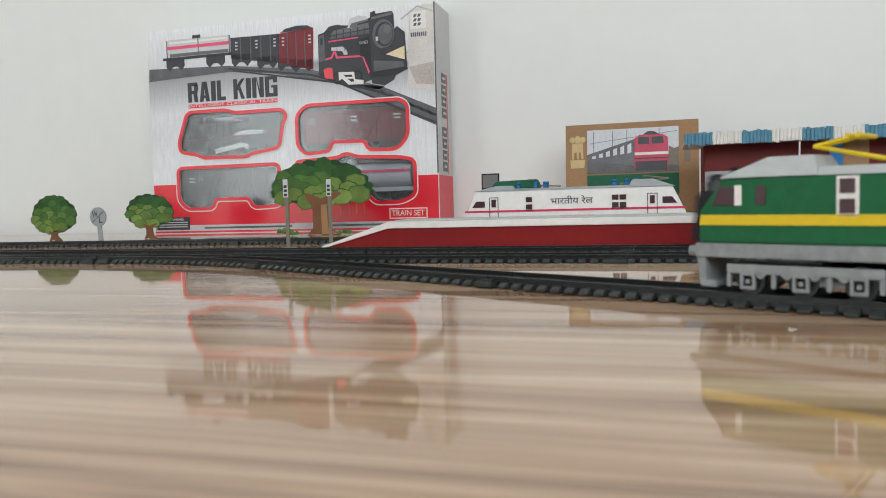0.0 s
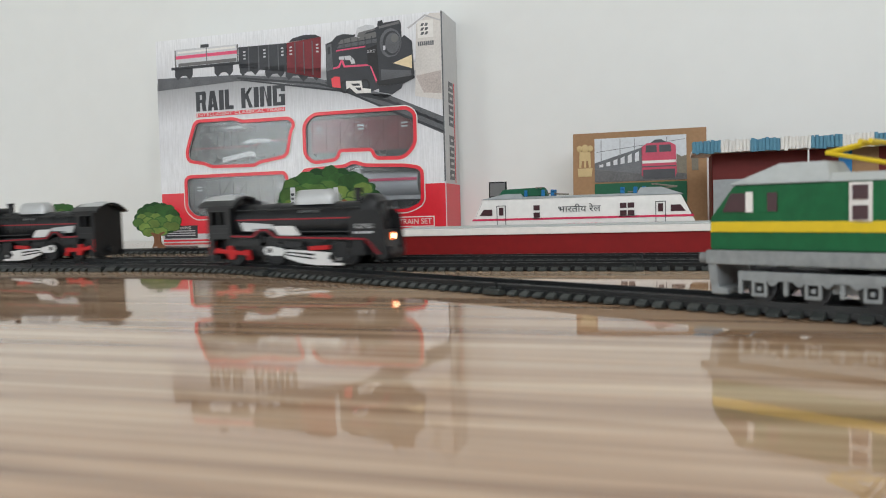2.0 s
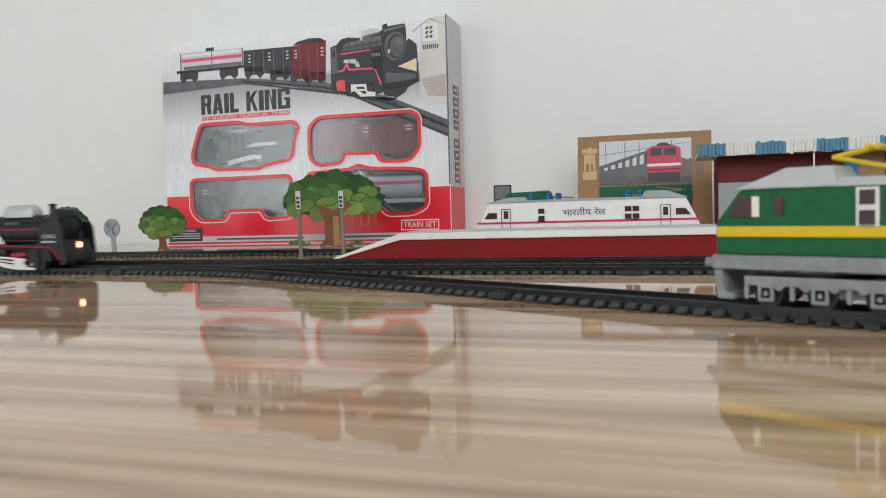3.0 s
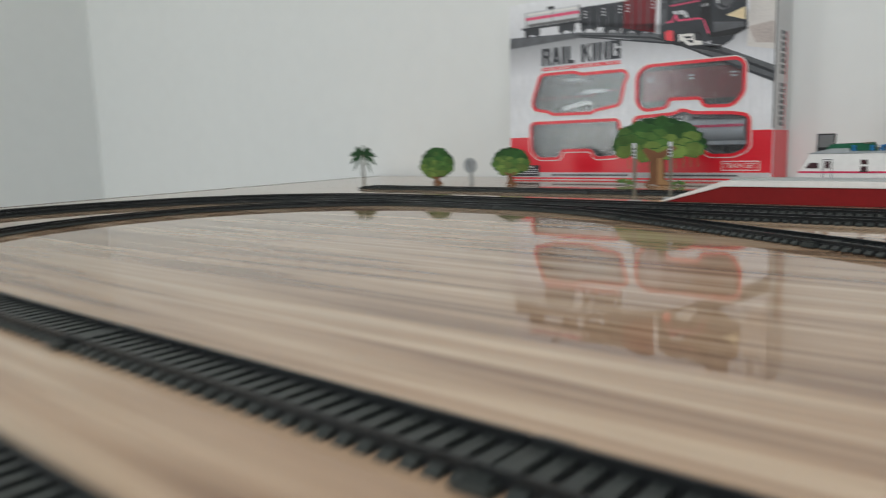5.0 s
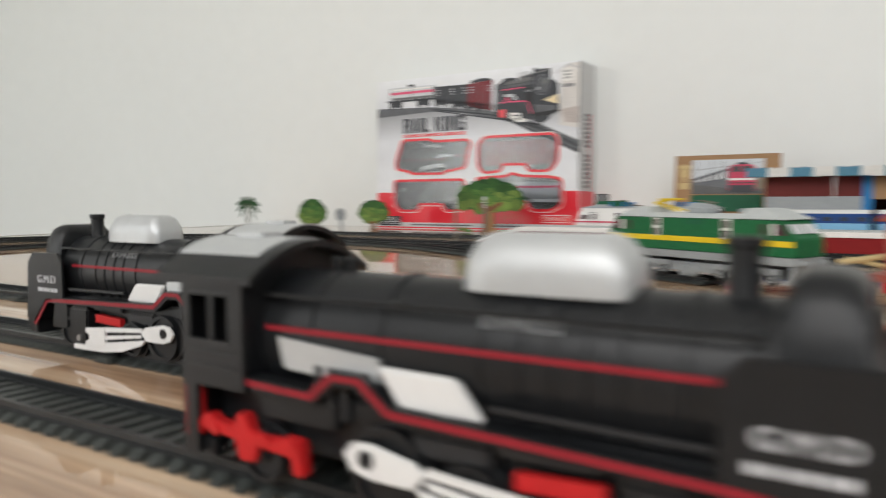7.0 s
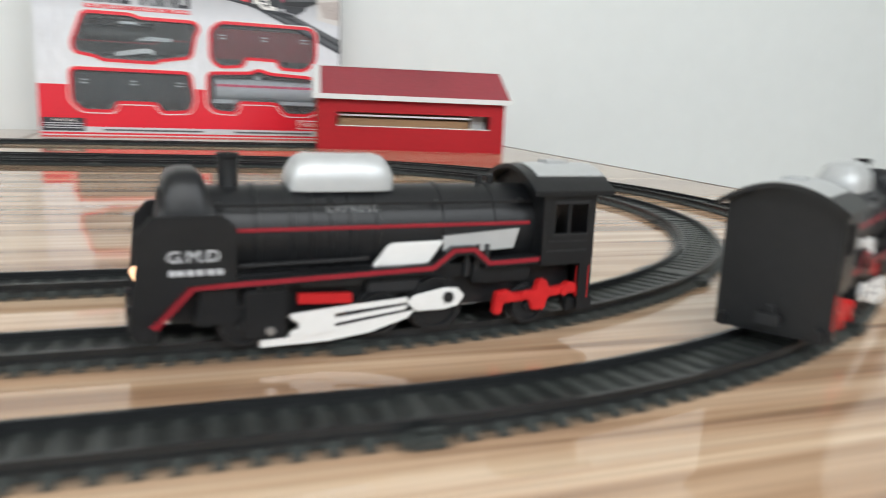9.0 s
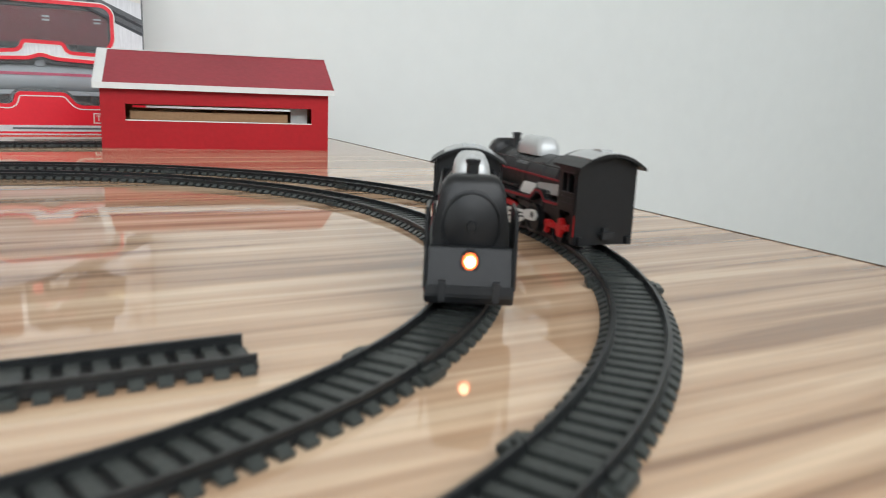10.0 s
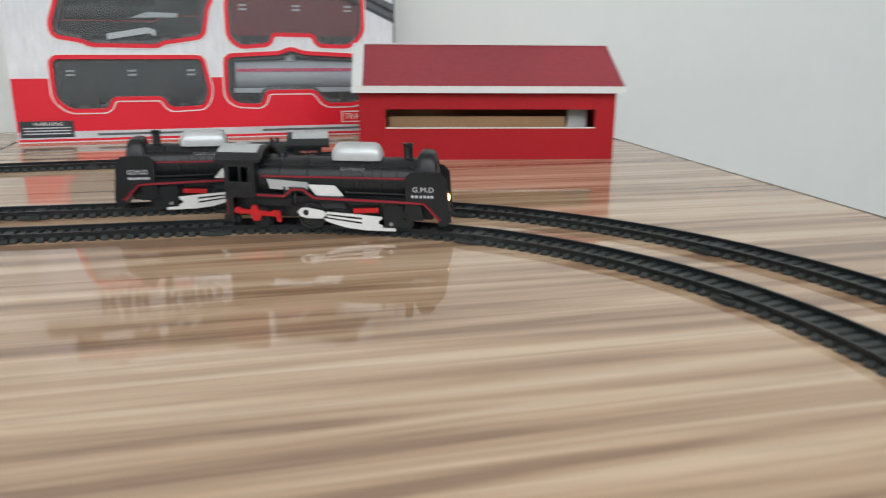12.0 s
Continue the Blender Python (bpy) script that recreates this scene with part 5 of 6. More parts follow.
        slab(bm, [(0.058, 0.082), (0.120, 0.082), (0.090, 0.090), (0.058, 0.094)], -0.0013, -0.0010)
        part("photo_river", bm, M["cream"], p)
        f = blocks("flag", [(0.004, 0.057, -0.0006, -0.0001, 0.110, 0.120)], M["whitecard"], t, "orange, white and green flag")
        blocks("flag_top", [(0.004, 0.057, -0.0007, -0.0001, 0.1202, 0.131)], M["orange"], f)
        blocks("flag_bottom", [(0.004, 0.057, -0.0007, -0.0001, 0.099, 0.1098)], M["flaggreen"], f)
        blocks("green_card", [(0.028, 0.122, -0.002, -0.0002, 0.058, 0.077)], M["cloth"], t, "dark green card strip", 0.0006)


# ---- standing rolling stock ----
def electric_loco(name, m, length, height, colors, label, white):
    """A card electric locomotive; x runs along it, wheels on the rail at z 0."""
    t = thing(name, m, label, "model locomotive")
    body, stripe, roof, skirt = colors
    h, w = length / 2, 0.0185
    zb, ze = 0.016 if white else 0.0216, height * 0.80
    mid = 0.0195 if white else 0.0345
    prof = [(-h, zb), (h, zb), (h, mid), (h - 0.012, ze), (-h + 0.012, ze), (-h, mid)]
    bm = bmesh.new()
    slab(bm, prof, -w, w)
    b = part("body", bm, body, t, bevel=0.0006)
    def cap(x0, x1, in0, in1, rise, z):
        bm = bmesh.new()
        lo = [bm.verts.new((x, y, z)) for x, y in ((x0, -w - 0.0005), (x1, -w - 0.0005), (x1, w + 0.0005), (x0, w + 0.0005))]
        hi = [bm.verts.new((x, y, z + rise)) for x, y in ((x0 + in0, -w * 0.62), (x1 - in1, -w * 0.62), (x1 - in1, w * 0.62), (x0 + in0, w * 0.62))]
        bm.faces.new(lo[::-1]), bm.faces.new(hi)
        for i in range(4):
            j = (i + 1) % 4
            bm.faces.new((lo[i], lo[j], hi[j], hi[i]))
        return bm

    bm = cap(-h + 0.010, h - 0.010, 0.010, 0.010, 0.0022, ze) if white else cap(-h + 0.010, h - 0.010, 0.024, 0.024, 0.0034, ze)
    r = part("roof", bm, roof, t, "sloping painted roof", 0.0004)
    if white:
        part("cab_hood", cap(h - 0.052, h - 0.0095, 0.004, 0.020, 0.0072, ze + 0.0002), roof, r, "raised grey cab hood", 0.0003)
        part("cab_hood", cap(-h + 0.0095, -h + 0.052, 0.022, 0.004, 0.0050, ze + 0.0002), roof, r, "raised grey cab hood", 0.0003)
    else:
        part("cab_hood", cap(h - 0.055, h - 0.0095, 0.004, 0.021, 0.0080, ze + 0.0002), roof, r, "raised pale cab hood", 0.0003)
        part("cab_hood", cap(-h + 0.0095, -h + 0.055, 0.021, 0.004, 0.0080, ze + 0.0002), roof, r, "raised pale cab hood", 0.0003)
    for k in (-1, 1):
        bm = bmesh.new()
        y = sorted((k * (w + 0.0001), k * (w + 0.0006)))
        zs = 0.0290 if not white else 0.0235
        th = 0.0042 if not white else 0.0019
        slab(bm, [(-h + 0.0005, zs), (h - 0.0005, zs), (h - 0.0010, zs + th), (-h + 0.0010, zs + th)], *y)
        part("side_stripe", bm, stripe, b, "bright side stripe")
        for e in (-1, 1):
            if white:
                shape = [(e * (h - 0.008), 0.0285), (e * (h - 0.021), 0.0285), (e * (h - 0.021), 0.0345), (e * (h - 0.0125), 0.0345)]
            else:
                shape = [(e * (h - 0.0065), 0.0372), (e * (h - 0.021), 0.0372), (e * (h - 0.021), 0.0447), (e * (h - 0.0105), 0.0447)]
            bm = bmesh.new()
            slab(bm, shape, *y)
            part("cab_window", bm, M["window"], b, "dark cab window")
            if white:
                bm = bmesh.new()
                q = e * (h - 0.030)
                ribbon(bm, [(q - 0.004, 0.0155), (q - 0.004, 0.0375), (q + 0.004, 0.0375), (q + 0.004, 0.0155)], 0.0, 0.0006, *y)
                part("door_outline", bm, M["ink"], b, "drawn door outline")
                bm = bmesh.new()
                slab(bm, [(q - 0.0022, 0.0285), (q + 0.0022, 0.0285), (q + 0.0022, 0.0360), (q - 0.0022, 0.0360)], *y)
                part("door_window", bm, M["window"], b)
            else:
                bm = bmesh.new()
                q = e * (h - 0.030)
                slab(bm, [(q - 0.0022, 0.0372), (q + 0.0022, 0.0372), (q + 0.0022, 0.0447), (q - 0.0022, 0.0447)], *y)
                part("door_window", bm, M["window"], b)
                # white strip paints a bright reflection onto the cab window
                bm = bmesh.new()
                q = e * (h - 0.0195)
                slab(bm, [(q - 0.0016, 0.0370), (q + 0.0016, 0.0370), (q + 0.0016, 0.0452), (q - 0.0016, 0.0452)], y[0] - 0.0003, y[1] + 0.0003)
                part("window_glint", bm, M["whitecard"], b)
        for q in ((-0.040, 0.045) if white else (-0.041, 0.041)):
            cols = 1 if (white and q < 0) else (2 if white else 1)
            bm = bmesh.new()
            hw = 0.0035 * cols
            z0, z1 = (0.0245, 0.0385) if white else (0.0325, 0.0475)
            slab(bm, [(q - hw - 0.001, z0), (q + hw + 0.001, z0), (q + hw + 0.001, z1), (q - hw - 0.001, z1)], y[0], y[1] + 0.0002 * k if k > 0 else y[1])
            fr = part("louvre_frame", bm, M["whitecard"], b, "pale window frame")
            for c in range(cols):
                for z in (0, 1):
                    x = q - hw + 0.007 * c + 0.0005
                    zz = z0 + 0.0012 + z * (z1 - z0) / 2
                    bm = bmesh.new()
                    slab(bm, [(x, zz), (x + 0.006, zz), (x + 0.006, zz + (z1 - z0) / 2 - 0.0022), (x, zz + (z1 - z0) / 2 - 0.0022)], k * (w + 0.0004), k * (w + 0.0012))
                    part("louvre_pane", bm, M["window"], fr)
    # cab fronts
    for e in (-1, 1):
        for y0, y1 in ((-0.0150, -0.0015), (0.0015, 0.0150)):
            bm = bmesh.new()
            a0, a1 = (mid + 0.004, ze - 0.003)
            f = lambda z: e * (h - 0.012 * (z - mid) / (ze - mid) + 0.0003)
            q = [bm.verts.new((f(z) + e * d, y, z)) for d in (0, 0.0006) for y, z in ((y0, a0), (y1, a0), (y1, a1), (y0, a1))]
            bm.faces.new(q[:4]), bm.faces.new(q[4:])
            for i in range(4):
                j = (i + 1) % 4
                bm.faces.new((q[i], q[j], q[4 + j], q[4 + i]))
            part("windscreen", bm, M["window"] if white else M["palegrey"], b, "front windscreen")
    # skirt, bogies and wheels
    u0, u1 = (0.0125, 0.0158) if white else (0.0156, 0.0214)
    blocks("underframe", [(-h - 0.002, h + 0.002, -w - 0.0008, w + 0.0008, u0, u1), (-h + 0.05, h - 0.05, -0.014, 0.014, 0.005, 0.0125)], skirt, t, "grey underframe", 0.0004)
    if not white:
        for e in (-1, 1):
            bm = bmesh.new()
            slab(bm, [(e * (h - 0.0030), 0.0155), (e * (h + 0.0015), 0.0155), (e * (h - 0.0005), 0.0030), (e * (h - 0.0085), 0.0030), (e * (h - 0.0085), 0.0052), (e * (h - 0.0035), 0.0060)], -w, w)
            part("cowcatcher", bm, skirt, t, "grey end guard", 0.0004)
    lift = 0.0 if white else 0.0018
    for e in (-1, 1):
        bg = blocks("bogie", [(e * h * 0.56 - 0.036, e * h * 0.56 + 0.036, -0.0120, 0.0120, 0.006, 0.0125)], M["grey"], t)
        for k in (-1, 1):
            bm = bmesh.new()
            c = e * h * 0.56
            y = sorted((k * 0.0165, k * 0.0185))
            block(bm, c - 0.034, c + 0.034, *y, 0.0092, 0.0112 + lift)
            for q in (-0.024, 0.0, 0.024):
                ribbon(bm, [(c + q - 0.0022, 0.0042), (c + q - 0.0022, 0.0084), (c + q + 0.0022, 0.0084), (c + q + 0.0022, 0.0042)], 0.0, 0.0014, *y)
                block(bm, c + q - 0.0010, c + q + 0.0010, *y, 0.0052, 0.0070)
            for q in (-0.033, -0.012, 0.012, 0.033):
                block(bm, c + q - 0.0010, c + q + 0.0010, *y, 0.0036, 0.0092)
            for q in (-0.018, -0.006, 0.006, 0.018):
                slab(bm, [(c + q - 0.003, 0.0092), (c + q + 0.003, 0.0092), (c + q + 0.0008, 0.0074), (c + q - 0.0008, 0.0074)], *y)
            part("bogie_side", bm, skirt, bg, "grey bogie side frame", 0.0003)
            for q in (-0.024, 0.0, 0.024):
                bm = bmesh.new()
                rod(bm, (c + q, k * 0.0105, 0.0068), (c + q, k * 0.0145, 0.0068), 0.0068, n=20)
                part("wheel", bm, M["grey"], bg)
        bm = bmesh.new()
        for y in (-0.012, 0.012):
            rod(bm, (e * (h + 0.002), y, u0 + 0.002), (e * (h + 0.008), y, u0 + 0.002), 0.0022, n=12)
        part("buffer", bm, skirt, t)
    for k in (-1, 1):
        bm = bmesh.new()
        for q in (-0.008, 0.003):
            rod(bm, (q, k * 0.013, 0.006), (q, k * 0.0180, 0.006), 0.0048, n=16)
        part("air_tank", bm, skirt, t)
    # roof gear
    zt = ze + (0.0023 if white else 0.0035)
    if white:
        for q in (-0.052, -0.035, -0.026, 0.040, 0.052, 0.060):
            bm = bmesh.new()
            block(bm, q - 0.0016, q + 0.0016, -0.010, -0.006, zt, zt + 0.006), block(bm, q - 0.0016, q + 0.0016, 0.006, 0.010, zt, zt + 0.006)
            block(bm, q - 0.0016, q + 0.0016, -0.010, 0.010, zt + 0.003, zt + 0.0045)
            part("insulator", bm, M["bluep"], r, "bright blue roof clip", 0.0003)
        bm = bmesh.new()
        slab(bm, [(-h + 0.024, zt), (-h + 0.030, zt + 0.0075), (-h + 0.070, zt + 0.0085), (-h + 0.074, zt)], -0.008, 0.008)
        part("roof_pod", bm, M["cloth"], r, "dark teal roof pod", 0.0008)
        gear = ((0.045, 0.090), (-0.012, -0.070))
    else:
        gear = ((-0.026, -0.060),)
        blocks("roof_box", [(-0.015, 0.010, -0.008, 0.008, zt, zt + 0.004)], M["greypaint"], r, bevel=0.0005)
        blocks("roof_box", [(0.045, 0.060, -0.007, 0.007, zt, zt + 0.004)], M["greypaint"], r, bevel=0.0005)
    for a, b2 in gear:
        up = 0.005 if white else 0.008
        c = (a + b2) / 2
        wire = M["khaki"] if white else M["yellow"]
        for y in (-0.006, 0.006):
            bm = bmesh.new()
            rod(bm, (a, y, zt + 0.001), (b2, y * 0.6, zt + up), 0.0007 if white else 0.0008, n=8)
            rod(bm, (b2, y * 0.6, zt + up), (c, y * 0.5, zt + up + 0.003), 0.0007 if white else 0.0008, n=8)
            part("pantograph_arm", bm, wire, r, "folded wire arm" if white else "yellow arm")
        for q in (c, c + 0.004):
            bm = bmesh.new()
            rod(bm, (q, -0.013, zt + up + 0.003), (q, 0.013, zt + up + 0.003), 0.0008 if white else 0.0010, n=8)
            part("pantograph_bar", bm, wire, r)
    if white:
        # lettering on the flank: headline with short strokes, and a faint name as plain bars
        y = (-w - 0.0007, -w - 0.0001)
        words("flank_lettering", "\u092d\u093e\u0930\u0924\u0940\u092f \u0930\u0947\u0932", 0.0085, M["ink"], b, pose(0.0005, -w - 0.0004, 0.0328, 90), 0.040)
        for i in range(8):
            blocks("name_bar", [(-0.010 + i * 0.0042, -0.0072 + i * 0.0042, *y, 0.0165, 0.0195)], M["pink"], b, "faint red plain bar")
    else:
        for k in (-1, 1):
            for i in range(4):
                blocks("name_bar", [(-0.006 + i * 0.006, -0.002 + i * 0.006, *sorted((k * (w + 0.0001), k * (w + 0.0004))), 0.0430, 0.0465)], M["cloth"], b, "dark plain bar")
    return t


def coach(x, y, length):
    t = thing("blue_coach", pose(x, y, RAIL_Z), "small navy and sky-blue toy coach with a white roof", "toy coach", "blue coaches behind the platform")
    h, w = length / 2, 0.0165
    b = blocks("body", [(-h, h, -w, w, 0.009, 0.038)], M["navy"], t, bevel=0.0006)
    for k in (-1, 1):
        ys = sorted((k * w, k * (w + 0.0004)))
        blocks("light_band", [(-h + 0.001, h - 0.001, *ys, 0.0165, 0.0265)], M["skyb"], b, "sky-blue band")
        for i in range(7):
            c = -h + (i + 0.5) * length / 7
            blocks("coach_window", [(c - 0.005, c + 0.005, *sorted((k * w, k * (w + 0.0005))), 0.0290, 0.0340)], M["ink"], b)
    arc = [(yy, 0.0382 + 0.0045 * (1 - (yy / 0.017) ** 2)) for yy in np.linspace(-0.017, 0.017, 9)]
    bm = bmesh.new()
    a, c = [[bm.verts.new((q, yy, zz)) for yy, zz in arc] for q in (-h, h)]
    for i in range(8):
        bm.faces.new((a[i], a[i + 1], c[i + 1], c[i]))
    bm.faces.new(a), bm.faces.new(c[::-1]), bm.faces.new((a[0], c[0], c[8], a[8]))
    part("roof", bm, M["white"], t, "white curved roof", smooth=True)
    for e in (-1, 1):
        bm = bmesh.new()
        block(bm, e * h * 0.6 - 0.013, e * h * 0.6 + 0.013, -0.012, 0.012, 0.004, 0.009)
        for q in (-0.008, 0.008):
            for k in (-1, 1):
                rod(bm, (e * h * 0.6 + q, k * 0.0105, 0.0048), (e * h * 0.6 + q, k * 0.0135, 0.0048), 0.0048, n=14)
        part("bogie", bm, M["grey"], t)
    blocks("gangway", [(h, h + 0.0025, -0.007, 0.007, 0.010, 0.034)], M["cloth"], t)


def crane_wagon(m):
    t = thing("crane_wagon", m, "rust-red toy crane wagon behind the green locomotive", "toy wagon")
    blocks("deck", [(-0.055, 0.055, -0.016, 0.016, 0.010, 0.0145)], M["crane"], t, bevel=0.0005)
    cab = blocks("crane_cab", [(-0.040, -0.012, -0.015, 0.015, 0.0145, 0.046)], M["crane"], t, "rust-red crane cab", 0.0012)
    bm = bmesh.new()
    slab(bm, [(-0.046, 0.046), (0.018, 0.046), (0.014, 0.0505), (-0.040, 0.0505)], -0.0175, 0.0175)
    part("cab_roof", bm, M["crane"], t, bevel=0.0006)
    for y in (-0.015, 0.0125):
        blocks("roof_post", [(0.012, 0.0145, y, y + 0.0025, 0.0145, 0.046)], M["crane"], t)
    blocks("boiler_block", [(-0.009, 0.009, -0.011, 0.011, 0.0145, 0.036)], M["whitecard"], t, "pale machinery block", 0.001)
    bm = bmesh.new()
    for y in (-0.006, 0.006):
        rod(bm, (0.010, y, 0.018), (0.052, y, 0.030), 0.0016, n=8)
    for q in (0.2, 0.5, 0.8):
        rod(bm, (0.010 + 0.042 * q, -0.006, 0.018 + 0.012 * q), (0.010 + 0.042 * q, 0.006, 0.018 + 0.012 * q), 0.0010, n=8)
    part("crane_arm", bm, M["crane"], t, "lowered red crane arm")
    bm = bmesh.new()
    rod(bm, (-0.075, -0.004, 0.019), (-0.040, 0.004, 0.026), 0.002, n=8)
    rod(bm, (-0.075, 0.006, 0.021), (-0.040, -0.006, 0.018), 0.0015, n=8)
    part("tow_hook", bm, M["tan"], t, "dull yellow hook and chain")
    for e in (-1, 1):
        for k in (-1, 1):
            bm = bmesh.new()
            rod(bm, (e * 0.034, k * 0.0105, 0.0062), (e * 0.034, k * 0.0140, 0.0062), 0.0062, n=18)
            part("wheel", bm, M["grey"], t)
            blocks("axle_box", [(e * 0.034 - 0.009, e * 0.034 + 0.009, *sorted((k * 0.0142, k * 0.0160)), 0.004, 0.010)], M["redp"], t, bevel=0.0005)


def shed():
    t = thing("engine_shed", pose(1.865, -0.248, 0, 0, 0, -8.9), "bright red card engine shed with white-trimmed roof and slot window", "toy shed")
    w, d, he, hr = 0.277, 0.145, 0.077, 0.117
    a0, a1, z0, z1 = 0.028, 0.255, 0.035, 0.054
    bm = bmesh.new()
    for x0, x1, q0, q1 in ((0, w, 0, z0), (0, w, z1, he), (0, a0, z0, z1), (a1, w, z0, z1)):
        block(bm, x0, x1, 0, 0.003, q0, q1)
    part("front_wall", bm, M["redcard"], t, "red wall with a long slot")
    bm = bmesh.new()
    for x0, x1, q0, q1 in ((0, w, 0, 0.0445), (0, w, 0.0475, he), (0, a0, 0.0445, 0.0475), (a1, w, 0.0445, 0.0475)):
        block(bm, x0, x1, d - 0.003, d, q0, q1)
    part("back_wall", bm, M["kraft"], t, "bare cardboard back wall")
    gable = [(0.003, 0.0), (d - 0.003, 0.0), (d - 0.003, he), (d / 2, hr - 0.002), (0.003, he)]

    def gable_wall(name, x, opening, material):
        bm = bmesh.new()
        if opening:
            shapes = ([(0.003, 0), (0.018, 0), (0.018, 0.066), (0.003, 0.066)], [(0.078, 0), (d - 0.003, 0), (d - 0.003, 0.066), (0.078, 0.066)], [(0.003, 0.066), (d - 0.003, 0.066), (d - 0.003, he), (d / 2, hr - 0.002), (0.003, he)])
        else:
            shapes = (gable,)
        for shape in shapes:
            vs = [[bm.verts.new((q, y, z)) for y, z in shape] for q in (x, x + 0.003)]
            bm.faces.new(vs[0]), bm.faces.new(vs[1][::-1])
            for i in range(len(shape)):
                j = (i + 1) % len(shape)
                bm.faces.new((vs[0][i], vs[0][j], vs[1][j], vs[1][i]))
        part(name, bm, material, t)

    gable_wall("gable_wall", 0.0, True, M["kraft"])
    gable_wall("gable_wall", w - 0.003, False, M["redcard"])
    for k in (0, 1):
        y0, y1 = (-0.010, d / 2) if k == 0 else (d + 0.010, d / 2)
        ze = he - 0.002
        bm = bmesh.new()
        for x0, x1, up in ((-0.006, w + 0.006, 0.0),):
            q = [bm.verts.new((x, y, z + u)) for u in (0, 0.003) for x, y, z in ((x0, y0, ze), (x1, y0, ze), (x1, y1, hr), (x0, y1, hr))]
            bm.faces.new(q[:4][::-1]), bm.faces.new(q[4:])
            for i in range(4):
                j = (i + 1) % 4
                bm.faces.new((q[i], q[j], q[4 + j], q[4 + i]))
        rf = part("roof", bm, M["redroof"], t, "dark red roof slope")
        bm = bmesh.new()
        e = -1 if k == 0 else 1
        block(bm, -0.007, w + 0.007, min(y0, y0 + e * 0.0012), max(y0, y0 + e * 0.0012), ze - 0.003, ze + 0.0042)
        part("eave_trim", bm, M["white"], rf, "white edge trim")
        for x in (-0.0072, w + 0.0062):
            bm = bmesh.new()
            q = [bm.verts.new((xx, y, z + u)) for u in (-0.002, 0.0042) for xx, y, z in ((x, y0, ze), (x + 0.001, y0, ze), (x + 0.001, y1, hr), (x, y1, hr))]
            bm.faces.new(q[:4][::-1]), bm.faces.new(q[4:])
            for i in range(4):
                j = (i + 1) % 4
                bm.faces.new((q[i], q[j], q[4 + j], q[4 + i]))
            part("verge_trim", bm, M["white"], rf, "white edge trim")
        bm = bmesh.new()
        s = (hr - ze) / (y1 - y0)
        for x0, x1 in ((-0.006, 0.004),):
            q = [bm.verts.new((xx, y, ze + (y - y0) * s + u)) for u in (0.0031, 0.0036) for xx, y in ((x0, y0), (x1, y0), (x1 + 0.001, y1), (x0, y1))]
            bm.faces.new(q[:4][::-1]), bm.faces.new(q[4:])
            for i in range(4):
                j = (i + 1) % 4
                bm.faces.new((q[i], q[j], q[4 + j], q[4 + i]))
        part("roof_border", bm, M["white"], rf, "white painted border")
    # dark bars paint the shade inside the card's open flutes
    for i in range(9):
        blocks("corrugation", [(-0.0006, 0.0002, 0.004, 0.016, 0.008 + i * 0.0068, 0.0105 + i * 0.0068)], M["dark"], t, "flute of the bare card edge, its shaded hollow painted dark")
    blocks("ridge_trim", [(-0.006, w + 0.006, d / 2 - 0.002, d / 2 + 0.002, hr + 0.0028, hr + 0.0042)], M["white"], t)
    blocks("inner_card", [(0.232, 0.254, 0.030, 0.032, 0.0, 0.066)], M["whitecard"], t, "bright white card seen through the slot")
    # card strip added close behind the slot to catch light for the tan interior
    blocks("inner_rail", [(0.032, 0.226, 0.016, 0.018, 0.0, 0.0450)], M["kraft"], t, "bare cardboard strip added inside to catch light")
    blocks("slot_sill", [(a0, a1, -0.0008, 0.0030, z0 - 0.0012, z0)], M["whitecard"], t)
    blocks("inner_strip", [(0.004, w - 0.03, d - 0.010, d - 0.004, 0.0, 0.031), (0.004, w - 0.03, d - 0.010, d - 0.004, 0.058, 0.066)], M["kraft"], t)


